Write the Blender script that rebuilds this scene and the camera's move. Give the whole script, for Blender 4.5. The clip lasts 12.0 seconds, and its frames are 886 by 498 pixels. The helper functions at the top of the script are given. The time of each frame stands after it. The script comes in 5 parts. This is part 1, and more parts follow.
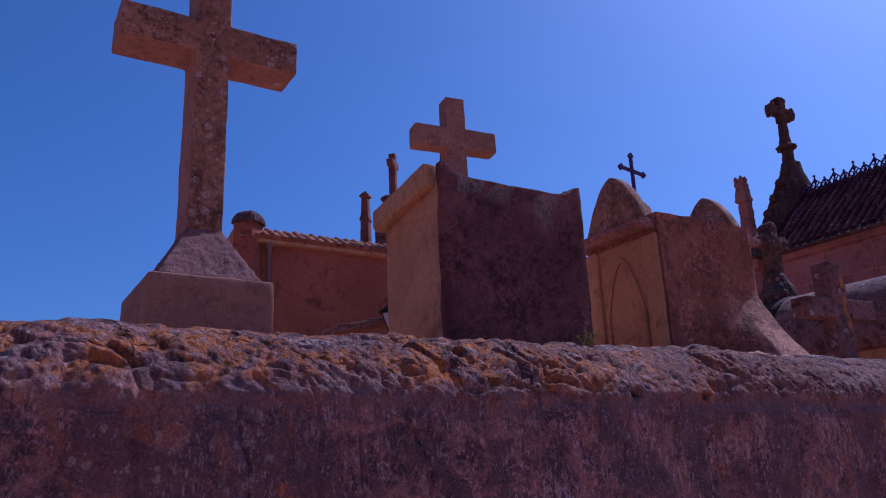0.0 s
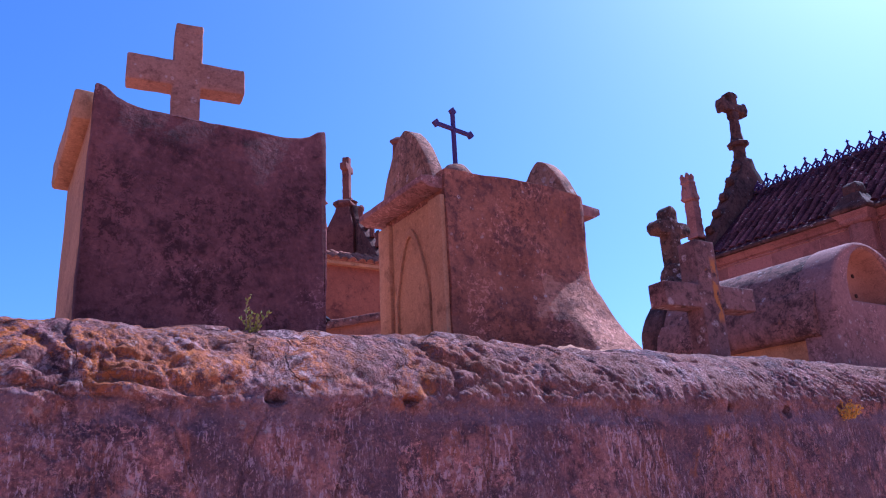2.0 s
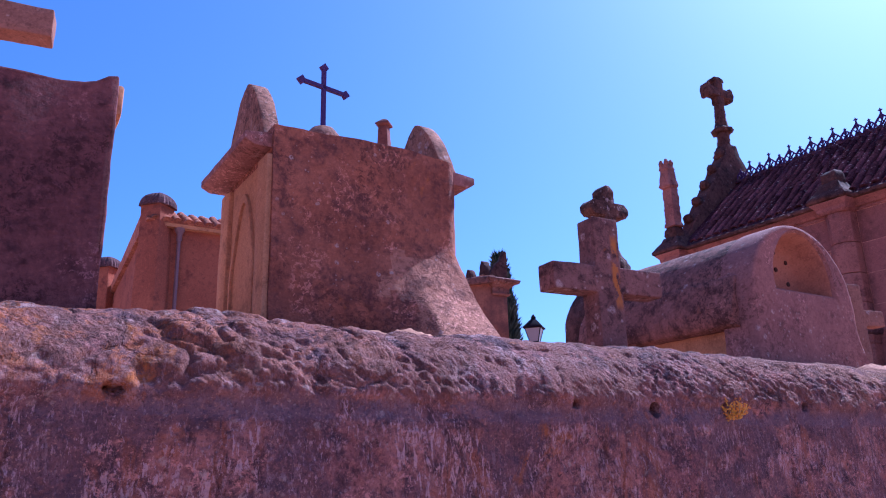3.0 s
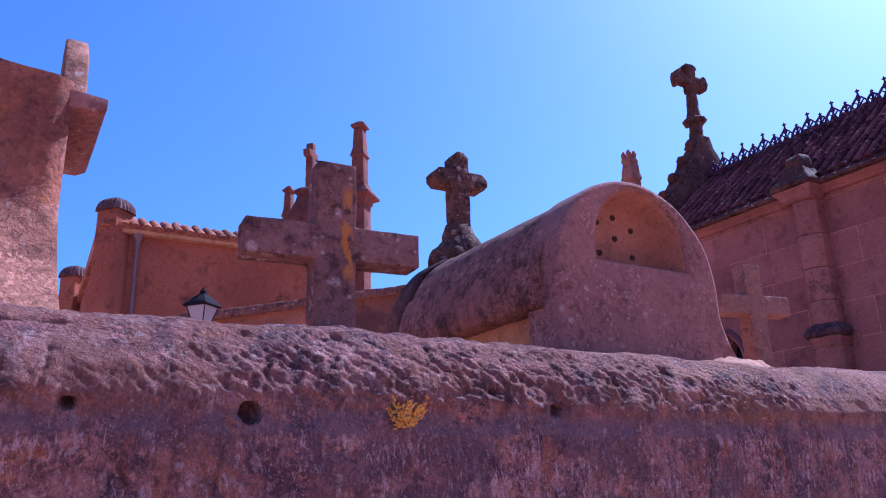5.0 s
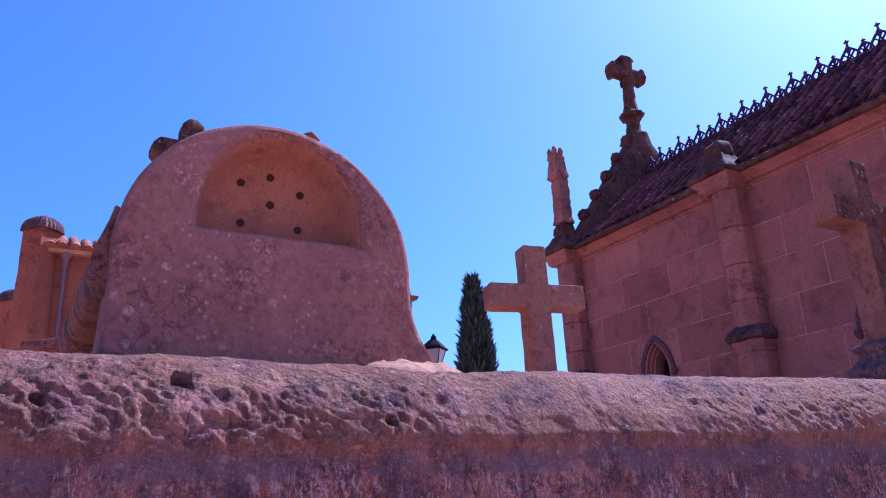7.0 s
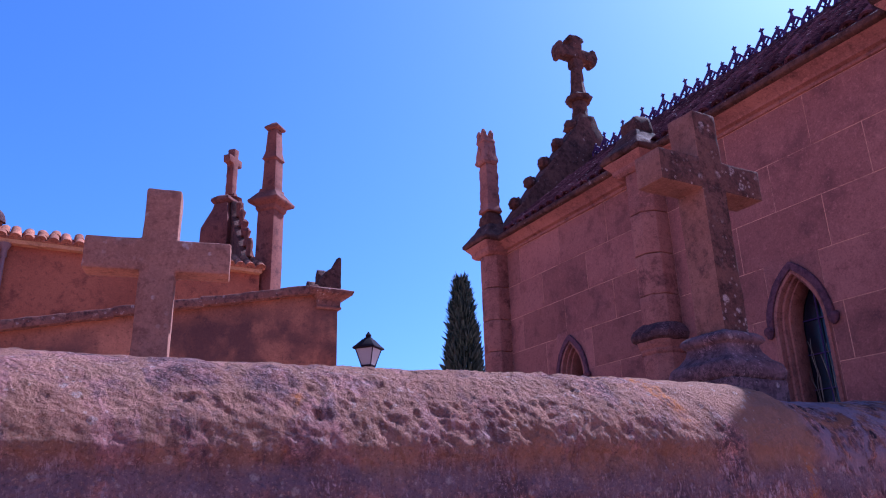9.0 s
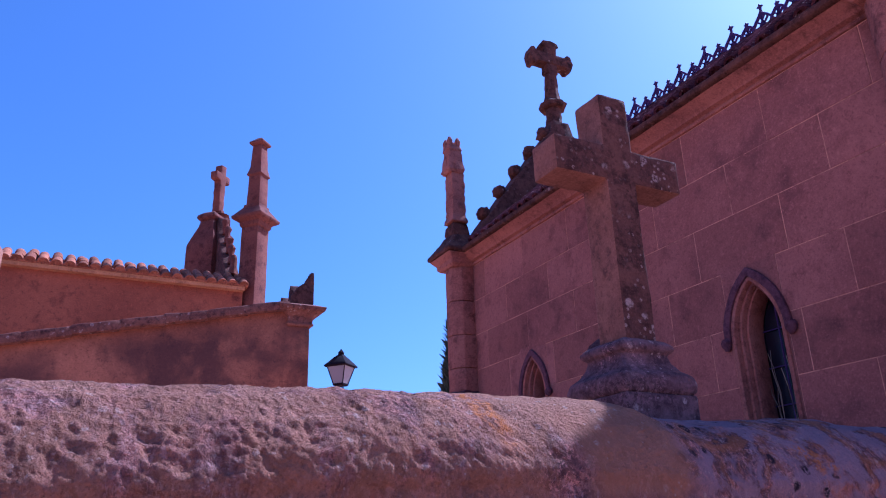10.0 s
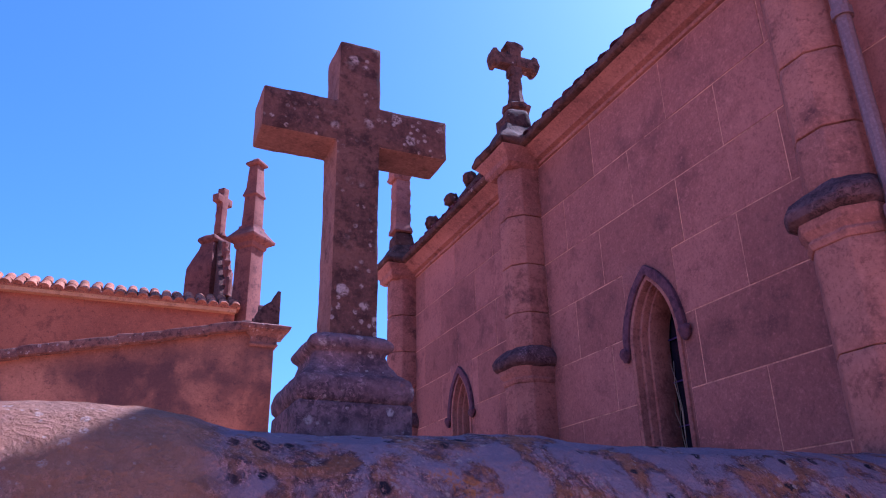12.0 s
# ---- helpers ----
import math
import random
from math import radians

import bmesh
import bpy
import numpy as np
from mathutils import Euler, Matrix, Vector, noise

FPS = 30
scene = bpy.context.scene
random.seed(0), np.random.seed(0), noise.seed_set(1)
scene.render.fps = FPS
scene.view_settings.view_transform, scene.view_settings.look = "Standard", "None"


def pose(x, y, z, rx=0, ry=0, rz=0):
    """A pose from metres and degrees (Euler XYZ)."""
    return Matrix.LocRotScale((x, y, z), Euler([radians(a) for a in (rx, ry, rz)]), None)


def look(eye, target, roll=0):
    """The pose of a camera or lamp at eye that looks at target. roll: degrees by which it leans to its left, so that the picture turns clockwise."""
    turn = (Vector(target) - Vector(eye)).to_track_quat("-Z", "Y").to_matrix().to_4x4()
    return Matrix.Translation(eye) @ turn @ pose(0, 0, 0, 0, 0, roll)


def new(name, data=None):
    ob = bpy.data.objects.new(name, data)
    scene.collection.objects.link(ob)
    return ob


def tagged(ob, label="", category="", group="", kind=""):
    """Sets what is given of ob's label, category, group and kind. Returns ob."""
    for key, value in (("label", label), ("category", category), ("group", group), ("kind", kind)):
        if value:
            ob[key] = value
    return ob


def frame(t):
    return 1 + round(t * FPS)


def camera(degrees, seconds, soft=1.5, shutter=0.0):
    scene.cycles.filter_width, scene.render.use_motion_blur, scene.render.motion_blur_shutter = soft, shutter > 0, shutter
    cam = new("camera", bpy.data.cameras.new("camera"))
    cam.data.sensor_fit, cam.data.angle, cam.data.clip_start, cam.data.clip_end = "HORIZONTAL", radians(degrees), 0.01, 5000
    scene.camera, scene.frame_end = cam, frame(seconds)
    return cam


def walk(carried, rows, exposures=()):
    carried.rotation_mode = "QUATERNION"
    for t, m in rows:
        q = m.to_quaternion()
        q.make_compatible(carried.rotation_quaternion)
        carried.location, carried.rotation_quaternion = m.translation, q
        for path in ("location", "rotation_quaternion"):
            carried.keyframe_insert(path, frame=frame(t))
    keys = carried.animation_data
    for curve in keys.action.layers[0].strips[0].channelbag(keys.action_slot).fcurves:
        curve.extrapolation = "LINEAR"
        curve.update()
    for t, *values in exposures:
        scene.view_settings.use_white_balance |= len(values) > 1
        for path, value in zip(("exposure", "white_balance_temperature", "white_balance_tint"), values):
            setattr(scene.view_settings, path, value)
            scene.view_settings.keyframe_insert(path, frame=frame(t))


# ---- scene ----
cam = camera(60.8, 12.0, soft=1.1)
METRES, EYE, TILT, LEAN, TURN = 8.0, 1.6, 0.0, 0.0, -32.4
ROWS = [
    (0.0, 0.0, 0.0, 0.0, 0.71, 16.35, 2.44),
    (0.5, 0.0239, 0.0229, 0.0021, -0.37, 16.86, 2.52),
    (1.0, 0.0534, 0.0464, 0.0014, -0.56, 16.68, 2.95),
    (1.5, 0.0866, 0.0701, 0.0023, 1.07, 16.37, 2.61),
    (2.0, 0.1139, 0.0963, 0.0018, -0.06, 17.26, 2.85),
    (2.5, 0.145, 0.1182, 0.003, -0.69, 17.34, 2.9),
    (3.0, 0.1832, 0.138, 0.0045, 0.03, 16.33, 1.62),
    (5.0, 0.3162, 0.2365, 0.0053, 1.82, 17.37, 1.67),
    (5.5, 0.3488, 0.2633, 0.0069, 2.05, 17.87, 2.52),
    (6.0, 0.3902, 0.287, 0.0085, 5.08, 17.79, 2.54),
    (6.5, 0.428, 0.3111, 0.0081, 4.34, 17.78, 2.5),
    (7.0, 0.4622, 0.3377, 0.0107, 2.72, 18.82, 2.93),
    (7.5, 0.5044, 0.3632, 0.0124, 2.27, 19.27, 2.52),
    (9.5, 0.6466, 0.4697, 0.0164, 4.7, 19.34, 1.43),
    (10.0, 0.6782, 0.4931, 0.0192, 5.15, 20.67, 1.75),
    (10.5, 0.7116, 0.5119, 0.0209, 6.34, 21.94, 1.74),
    (11.0, 0.7465, 0.533, 0.0205, 8.36, 22.11, 1.18),
    (11.5, 0.7773, 0.5584, 0.0217, 8.74, 22.42, 0.99),
    (12.0, 0.8103, 0.5801, 0.022, 9.04, 22.73, 1.17),
]
EXPOSURES = [(0.0, -0.42, 4450, 25), (0.3, 0.44, 4450, 25), (0.6, 0.74, 4450, 25), (3.0, 0.8, 4450, 25), (5.0, 0.82, 4450, 25), (6.5, 0.92, 4450, 25), (7.5, 0.9, 4450, 25), (9.5, 0.8, 4450, 25), (10.5, 0.8, 4450, 25), (11.0, 0.88, 4450, 25), (12.0, 1.25, 4450, 25)]
walk(cam, [(t, pose(0, 0, EYE, TILT, LEAN, TURN) @ pose(METRES * x, METRES * y, METRES * z, 90 + pitch, roll, yaw)) for t, x, y, z, yaw, pitch, roll in ROWS], EXPOSURES)

# ---- light ----
SUN_AZIMUTH, SUN_HEIGHT = 10.0, 48.5  # degrees from +x towards +y; degrees over the horizon
world = bpy.data.worlds.new("sky")
scene.world = world
world.use_nodes = True
sky = world.node_tree.nodes.new("ShaderNodeTexSky")
sky.sky_type, sky.sun_disc = "NISHITA", False
sky.sun_elevation, sky.sun_rotation = radians(SUN_HEIGHT), radians(90 - SUN_AZIMUTH)
sky.air_density, sky.dust_density, sky.ozone_density = 1.0, 1.5, 8.5
world.node_tree.links.new(sky.outputs[0], world.node_tree.nodes["Background"].inputs[0])
world.node_tree.nodes["Background"].inputs[1].default_value = 0.094
sun = new("sun", bpy.data.lights.new("sun", "SUN"))
sun.data.energy, sun.data.angle, sun.data.color = 5.0, radians(0.53), (1.0, 0.93, 0.83)
SUN_WAY = Vector((math.cos(radians(SUN_AZIMUTH)) * math.cos(radians(SUN_HEIGHT)), math.sin(radians(SUN_AZIMUTH)) * math.cos(radians(SUN_HEIGHT)), math.sin(radians(SUN_HEIGHT))))
sun.matrix_world = look(SUN_WAY * 50, (0, 0, 0))


# ---- materials ----
def material(name):
    m = bpy.data.materials.new(name)
    m.use_nodes = True
    nt = m.node_tree
    return m, nt, nt.nodes["Principled BSDF"]


def node(nt, kind, **values):
    n = nt.nodes.new(kind)
    for key, value in values.items():
        n.inputs[key].default_value = value
    return n


def mixed(nt, fac, a, b):
    """Colour a where fac is 0, b where it is 1; each a socket or a colour."""
    n = nt.nodes.new("ShaderNodeMix")
    n.data_type = "RGBA"
    for k, v in ((0, fac), (6, a), (7, b)):
        if isinstance(v, bpy.types.NodeSocket):
            nt.links.new(v, n.inputs[k])
        else:
            n.inputs[k].default_value = v if k == 0 else (*v, 1)
    return n.outputs[2]


def ramp(nt, fac, lo, hi):
    n = node(nt, "ShaderNodeMapRange", **{"From Min": lo, "From Max": hi})
    n.interpolation_type = "SMOOTHSTEP"
    nt.links.new(fac, n.inputs["Value"])
    return n.outputs[0]


def math_node(nt, op, a, b=0.0):
    n = nt.nodes.new("ShaderNodeMath")
    n.operation = op
    for k, v in enumerate((a, b)):
        if isinstance(v, bpy.types.NodeSocket):
            nt.links.new(v, n.inputs[k])
        else:
            n.inputs[k].default_value = v
    return n.outputs[0]


def place(nt, stretch=(1, 1, 1), turned=(0, 0, 0)):
    g = nt.nodes.new("ShaderNodeNewGeometry")
    n = node(nt, "ShaderNodeMapping", Scale=stretch, Rotation=turned)
    nt.links.new(g.outputs["Position"], n.inputs["Vector"])
    return n.outputs[0]


def noise_tex(nt, where, scale, detail=6.0, rough=0.6, warp=0.0):
    n = node(nt, "ShaderNodeTexNoise", Scale=scale, Detail=detail, Roughness=rough, Distortion=warp)
    nt.links.new(where, n.inputs["Vector"])
    return n.outputs["Fac"]


def spots(nt, where, scale, size, share):
    """Round growths: 1 inside some of the cells of a scattered pattern."""
    v = node(nt, "ShaderNodeTexVoronoi", Scale=scale, Randomness=1.0)
    warp = node(nt, "ShaderNodeTexNoise", Scale=scale * 2.2, Detail=3.0)
    nt.links.new(where, warp.inputs["Vector"])
    shift = nt.nodes.new("ShaderNodeMixRGB")
    shift.blend_type = "ADD"
    shift.inputs[0].default_value = 0.35 / scale
    nt.links.new(where, shift.inputs[1])
    nt.links.new(warp.outputs["Color"], shift.inputs[2])
    nt.links.new(shift.outputs[0], v.inputs["Vector"])
    near = ramp(nt, v.outputs["Distance"], size, size * 0.6)
    sep = nt.nodes.new("ShaderNodeSeparateColor")
    nt.links.new(v.outputs["Color"], sep.inputs[0])
    some = math_node(nt, "LESS_THAN", sep.outputs[0], share)
    return math_node(nt, "MULTIPLY", near, some)


def stone(name, light, mid, dark, patch=2.0, grain=60.0, dark_share=0.5, white=0.0, orange=0.0, bump=0.5, depth=0.006, rough=0.9, vary=0.0, stretch=(1, 1, 1), lichen=22.0, fleck=0.0, spec=0.12, cap=False):
    """Weathered stone: two tones in patches, dark film, fine grain, growths of white and orange lichen."""
    m, nt, b = material(name)
    p = place(nt, stretch)
    q = place(nt)
    broad = noise_tex(nt, p, patch, 5, 0.6, 0.3)
    fine = noise_tex(nt, q, grain, 6, 0.7)
    mid_n = noise_tex(nt, p, patch * 5, 6, 0.65, 0.2)
    col = mixed(nt, ramp(nt, broad, 0.35, 0.65), light, mid)
    film = math_node(nt, "ADD", math_node(nt, "MULTIPLY", mid_n, 0.6), math_node(nt, "MULTIPLY", noise_tex(nt, p, patch * 1.7, 4, 0.6, 0.6), 0.4))
    col = mixed(nt, math_node(nt, "MULTIPLY", ramp(nt, film, 0.57 - 0.22 * dark_share, 0.74 - 0.22 * dark_share), 0.95), col, dark)
    speck = noise_tex(nt, q, grain * 0.35, 5, 0.75, 0.4)
    col = mixed(nt, math_node(nt, "MULTIPLY", ramp(nt, speck, 0.53, 0.68), 0.6), col, dark)
    col = mixed(nt, math_node(nt, "MULTIPLY", ramp(nt, speck, 0.46, 0.32), 0.45), col, tuple(min(1, c * 1.35) for c in light))
    col = mixed(nt, math_node(nt, "MULTIPLY", ramp(nt, fine, 0.5, 0.75), 0.45), col, tuple(min(1, c * 1.5) for c in light))
    col = mixed(nt, math_node(nt, "MULTIPLY", ramp(nt, fine, 0.5, 0.25), 0.5), col, tuple(c * 0.6 for c in dark))
    if fleck:
        f = math_node(nt, "MULTIPLY", ramp(nt, noise_tex(nt, q, 62, 5, 0.8, 0.4), 0.53, 0.58), ramp(nt, noise_tex(nt, q, 5.5, 4, 0.6, 0.4), 0.60 - 0.2 * fleck, 0.72 - 0.2 * fleck))
        col = mixed(nt, math_node(nt, "MULTIPLY", f, 0.95), col, (light[0] * 1.25 + 0.10, light[1] * 1.25 + 0.055, light[2] * 1.25 + 0.05))
        f = math_node(nt, "MULTIPLY", ramp(nt, noise_tex(nt, q, 42, 6, 0.85, 0.5), 0.50, 0.56), ramp(nt, noise_tex(nt, p, 3.2, 4, 0.6, 0.8), 0.44, 0.60))
        col = mixed(nt, math_node(nt, "MULTIPLY", f, 0.75), col, tuple(c * 0.7 for c in dark))
    if cap:
        pos = nt.nodes.new("ShaderNodeSeparateXYZ")
        nt.links.new(q, pos.inputs[0])
        high_up = ramp(nt, math_node(nt, "ADD", pos.outputs[2], math_node(nt, "MULTIPLY", noise_tex(nt, q, 6, 4, 0.6), 0.14)), 1.83, 1.92)
        along = ramp(nt, math_node(nt, "ADD", pos.outputs[0], math_node(nt, "MULTIPLY", noise_tex(nt, q, 2, 3, 0.5), 1.2)), 3.7, 1.7)
        below = ramp(nt, high_up, 1.0, 0.3)
        drips = noise_tex(nt, place(nt, (7.0, 7.0, 1.3)), 1.6, 6, 0.7, 0.5)
        rust = math_node(nt, "MULTIPLY", ramp(nt, drips, 0.52, 0.62), below)
        col = mixed(nt, math_node(nt, "MULTIPLY", rust, 0.8), col, (0.33, 0.115, 0.068))
        slant = place(nt, (1.0, 1.0, 0.32), (0.0, 0.55, 0.0))
        scratch = ramp(nt, noise_tex(nt, slant, 75, 5, 0.75, 0.5), 0.535, 0.575)
        where = ramp(nt, noise_tex(nt, q, 5.0, 5, 0.65, 0.5), 0.46, 0.56)
        pale = math_node(nt, "MULTIPLY", math_node(nt, "MULTIPLY", scratch, where), ramp(nt, high_up, 2.2, 0.0))
        col = mixed(nt, math_node(nt, "MULTIPLY", pale, 0.9), col, (0.56, 0.345, 0.335))
        gouge = ramp(nt, noise_tex(nt, place(nt, (1.0, 1.0, 0.28), (0.0, -0.25, 0.0)), 34, 6, 0.75, 0.8), 0.57, 0.62)
        col = mixed(nt, math_node(nt, "MULTIPLY", math_node(nt, "MULTIPLY", gouge, below), 0.6), col, (0.055, 0.026, 0.028))
        skin = math_node(nt, "MULTIPLY", ramp(nt, noise_tex(nt, place(nt, (1.0, 1.0, 0.8)), 3.6, 5, 0.55, 0.9), 0.50, 0.55), below)
        col = mixed(nt, math_node(nt, "MULTIPLY", skin, 0.7), col, (0.135, 0.072, 0.084))
        specks = math_node(nt, "MULTIPLY", ramp(nt, noise_tex(nt, slant, 115, 5, 0.8, 0.4), 0.555, 0.585), ramp(nt, noise_tex(nt, q, 9.0, 5, 0.7, 0.5), 0.44, 0.56))
        col = mixed(nt, math_node(nt, "MULTIPLY", math_node(nt, "MULTIPLY", specks, below), 0.85), col, (0.50, 0.31, 0.315))
        band_z = math_node(nt, "ADD", pos.outputs[2], math_node(nt, "MULTIPLY", noise_tex(nt, q, 5, 4, 0.6), 0.05))
        band = math_node(nt, "MULTIPLY", ramp(nt, band_z, 1.765, 1.785), ramp(nt, band_z, 1.84, 1.82))
        col = mixed(nt, math_node(nt, "MULTIPLY", math_node(nt, "MULTIPLY", band, ramp(nt, noise_tex(nt, q, 8, 4, 0.6), 0.40, 0.50)), 0.7), col, (0.215, 0.125, 0.140))
        growth = math_node(nt, "MULTIPLY", ramp(nt, noise_tex(nt, q, 5.6, 6, 0.72, 0.6), 0.455, 0.51), ramp(nt, noise_tex(nt, q, 38, 6, 0.8, 0.4), 0.42, 0.52))
        growth = math_node(nt, "MULTIPLY", growth, math_node(nt, "MULTIPLY", along, high_up))
        col = mixed(nt, math_node(nt, "MULTIPLY", growth, 0.92), col, (0.52, 0.140, 0.020))
        chalk = math_node(nt, "MULTIPLY", ramp(nt, noise_tex(nt, q, 8.5, 5, 0.6, 0.7), 0.53, 0.57), math_node(nt, "MULTIPLY", high_up, ramp(nt, noise_tex(nt, q, 55, 5, 0.8), 0.46, 0.54)))
        col = mixed(nt, math_node(nt, "MULTIPLY", chalk, math_node(nt, "ADD", math_node(nt, "MULTIPLY", ramp(nt, pos.outputs[0], 4.8, 2.8), 0.9), math_node(nt, "MULTIPLY", ramp(nt, pos.outputs[0], 5.9, 6.6), 0.35))), col, (0.46, 0.275, 0.250))
        # Dark blotches painted over the cap for shaded pits.
        pit_shade = math_node(nt, "MULTIPLY", ramp(nt, noise_tex(nt, slant, 15, 6, 0.75, 0.9), 0.53, 0.59), high_up)
        col = mixed(nt, math_node(nt, "MULTIPLY", pit_shade, 0.68), col, (0.050, 0.022, 0.024))
        tan = math_node(nt, "MULTIPLY", math_node(nt, "MULTIPLY", ramp(nt, pos.outputs[0], 4.3, 5.0), ramp(nt, pos.outputs[0], 8.1, 7.6)), math_node(nt, "MULTIPLY", high_up, ramp(nt, noise_tex(nt, slant, 9, 6, 0.7, 0.5), 0.42, 0.54)))
        col = mixed(nt, math_node(nt, "MULTIPLY", tan, 0.6), col, (0.38, 0.175, 0.098))
        grit = noise_tex(nt, q, 170, 4, 0.75, 0.2)
        col = mixed(nt, math_node(nt, "MULTIPLY", ramp(nt, grit, 0.56, 0.63), 0.55), col, (0.058, 0.027, 0.028))
        col = mixed(nt, math_node(nt, "MULTIPLY", ramp(nt, grit, 0.42, 0.36), 0.5), col, (0.58, 0.315, 0.225))
        # Tan mortar whose warmth paints in sunlight up to the shadow edge.
        sunlit_daub = math_node(nt, "MULTIPLY", ramp(nt, math_node(nt, "ADD", pos.outputs[0], math_node(nt, "MULTIPLY", noise_tex(nt, q, 3, 4, 0.6), 1.5)), 8.25, 8.6), math_node(nt, "MULTIPLY", high_up, ramp(nt, pos.outputs[0], 8.2, 8.1)))
        col = mixed(nt, math_node(nt, "MULTIPLY", sunlit_daub, 0.75), col, (0.34, 0.155, 0.09))
        # Bluish shade painted past the chapel's shadow edge, with orange and black blots.
        shade_crust = math_node(nt, "MULTIPLY", ramp(nt, pos.outputs[0], 8.08, 8.22), high_up)
        blot = noise_tex(nt, q, 7.5, 5, 0.6, 0.5)
        col = mixed(nt, math_node(nt, "MULTIPLY", shade_crust, math_node(nt, "MULTIPLY", ramp(nt, blot, 0.44, 0.54), 0.8)), col, (0.29, 0.19, 0.225))
        col = mixed(nt, math_node(nt, "MULTIPLY", shade_crust, math_node(nt, "MULTIPLY", ramp(nt, blot, 0.46, 0.38), 0.6)), col, (0.34, 0.12, 0.045))
        col = mixed(nt, math_node(nt, "MULTIPLY", shade_crust, math_node(nt, "MULTIPLY", spots(nt, q, 17, 0.34, 0.30), ramp(nt, noise_tex(nt, q, 60, 4, 0.7), 0.36, 0.5))), col, (0.022, 0.015, 0.022))
        dull = math_node(nt, "MULTIPLY", ramp(nt, pos.outputs[0], -1.5, 3.6), math_node(nt, "MULTIPLY", high_up, ramp(nt, noise_tex(nt, q, 5, 6, 0.7, 0.5), 0.42, 0.58)))
        col = mixed(nt, math_node(nt, "MULTIPLY", dull, math_node(nt, "MULTIPLY", ramp(nt, pos.outputs[0], 8.0, 5.0), 0.72)), col, (0.215, 0.080, 0.052))
        brown = math_node(nt, "MULTIPLY", math_node(nt, "MULTIPLY", ramp(nt, pos.outputs[0], 6.6, 7.0), ramp(nt, pos.outputs[0], 8.1, 7.6)), high_up)
        col = mixed(nt, math_node(nt, "MULTIPLY", brown, math_node(nt, "MULTIPLY", ramp(nt, noise_tex(nt, q, 6, 6, 0.7, 0.5), 0.4, 0.6), 0.4)), col, (0.30, 0.120, 0.070))
        split = node(nt, "ShaderNodeTexVoronoi", Scale=5.5)
        split.feature = "DISTANCE_TO_EDGE"
        bend = nt.nodes.new("ShaderNodeMixRGB")
        bend.blend_type, bend.inputs[0].default_value = "ADD", 0.16
        wob = node(nt, "ShaderNodeTexNoise", Scale=6.0, Detail=5.0)
        nt.links.new(q, wob.inputs["Vector"])
        nt.links.new(q, bend.inputs[1])
        nt.links.new(wob.outputs["Color"], bend.inputs[2])
        nt.links.new(bend.outputs[0], split.inputs["Vector"])
        crack = math_node(nt, "MULTIPLY", ramp(nt, split.outputs["Distance"], 0.03, 0.008), math_node(nt, "MULTIPLY", math_node(nt, "MULTIPLY", along, high_up), ramp(nt, noise_tex(nt, q, 3.5, 3, 0.5), 0.46, 0.54)))
        col = mixed(nt, math_node(nt, "MULTIPLY", crack, 0.35), col, (0.035, 0.016, 0.014))
    if orange:
        where = math_node(nt, "MULTIPLY", ramp(nt, noise_tex(nt, q, 3.1, 5, 0.65, 0.5), 0.68 - 0.3 * orange, 0.78 - 0.3 * orange), ramp(nt, noise_tex(nt, q, 30, 6, 0.8, 0.4), 0.44, 0.58))
        col = mixed(nt, math_node(nt, "MULTIPLY", where, 0.85), col, (0.50, 0.15, 0.025))
    if white:
        w = math_node(nt, "MAXIMUM", math_node(nt, "MULTIPLY", spots(nt, q, lichen, 0.42, white * 0.8), 0.85), math_node(nt, "MULTIPLY", spots(nt, q, lichen * 2.3, 0.40, white * 0.7), 0.7))
        w = math_node(nt, "MULTIPLY", w, ramp(nt, noise_tex(nt, q, lichen * 4, 4, 0.7), 0.35, 0.6))
        w = math_node(nt, "MULTIPLY", w, ramp(nt, noise_tex(nt, q, 4.0, 3, 0.5), 0.4, 0.55))
        col = mixed(nt, math_node(nt, "MULTIPLY", w, 0.8), col, (0.48, 0.34, 0.29))
    if vary:
        info = nt.nodes.new("ShaderNodeObjectInfo")
        hsv = nt.nodes.new("ShaderNodeHueSaturation")
        nt.links.new(col, hsv.inputs["Color"])
        r = node(nt, "ShaderNodeMapRange", **{"To Min": 1 - vary, "To Max": 1 + vary})
        nt.links.new(info.outputs["Random"], r.inputs["Value"])
        nt.links.new(r.outputs[0], hsv.inputs["Value"])
        col = hsv.outputs[0]
    nt.links.new(col, b.inputs["Base Color"])
    b.inputs["Roughness"].default_value = rough
    b.inputs["Specular IOR Level"].default_value = spec
    bp = node(nt, "ShaderNodeBump", Strength=bump, Distance=depth)
    high = math_node(nt, "ADD", math_node(nt, "MULTIPLY", fine, 0.5), mid_n)
    if cap:
        chips = node(nt, "ShaderNodeTexVoronoi", Scale=70.0)
        nt.links.new(bend.outputs[0], chips.inputs["Vector"])
        high = math_node(nt, "ADD", math_node(nt, "MULTIPLY", mid_n, 0.4), math_node(nt, "ADD", math_node(nt, "MULTIPLY", fine, 1.0), math_node(nt, "MULTIPLY", chips.outputs["Distance"], 0.45)))
        ridges = math_node(nt, "ABSOLUTE", math_node(nt, "SUBTRACT", noise_tex(nt, slant, 30, 6, 0.78, 0.5), 0.5))
        high = math_node(nt, "SUBTRACT", high, math_node(nt, "MULTIPLY", ridges, 1.3))
        high = math_node(nt, "SUBTRACT", high, math_node(nt, "MULTIPLY", crack, 0.8))
    nt.links.new(high, bp.inputs["Height"])
    nt.links.new(bp.outputs[0], b.inputs["Normal"])
    return m


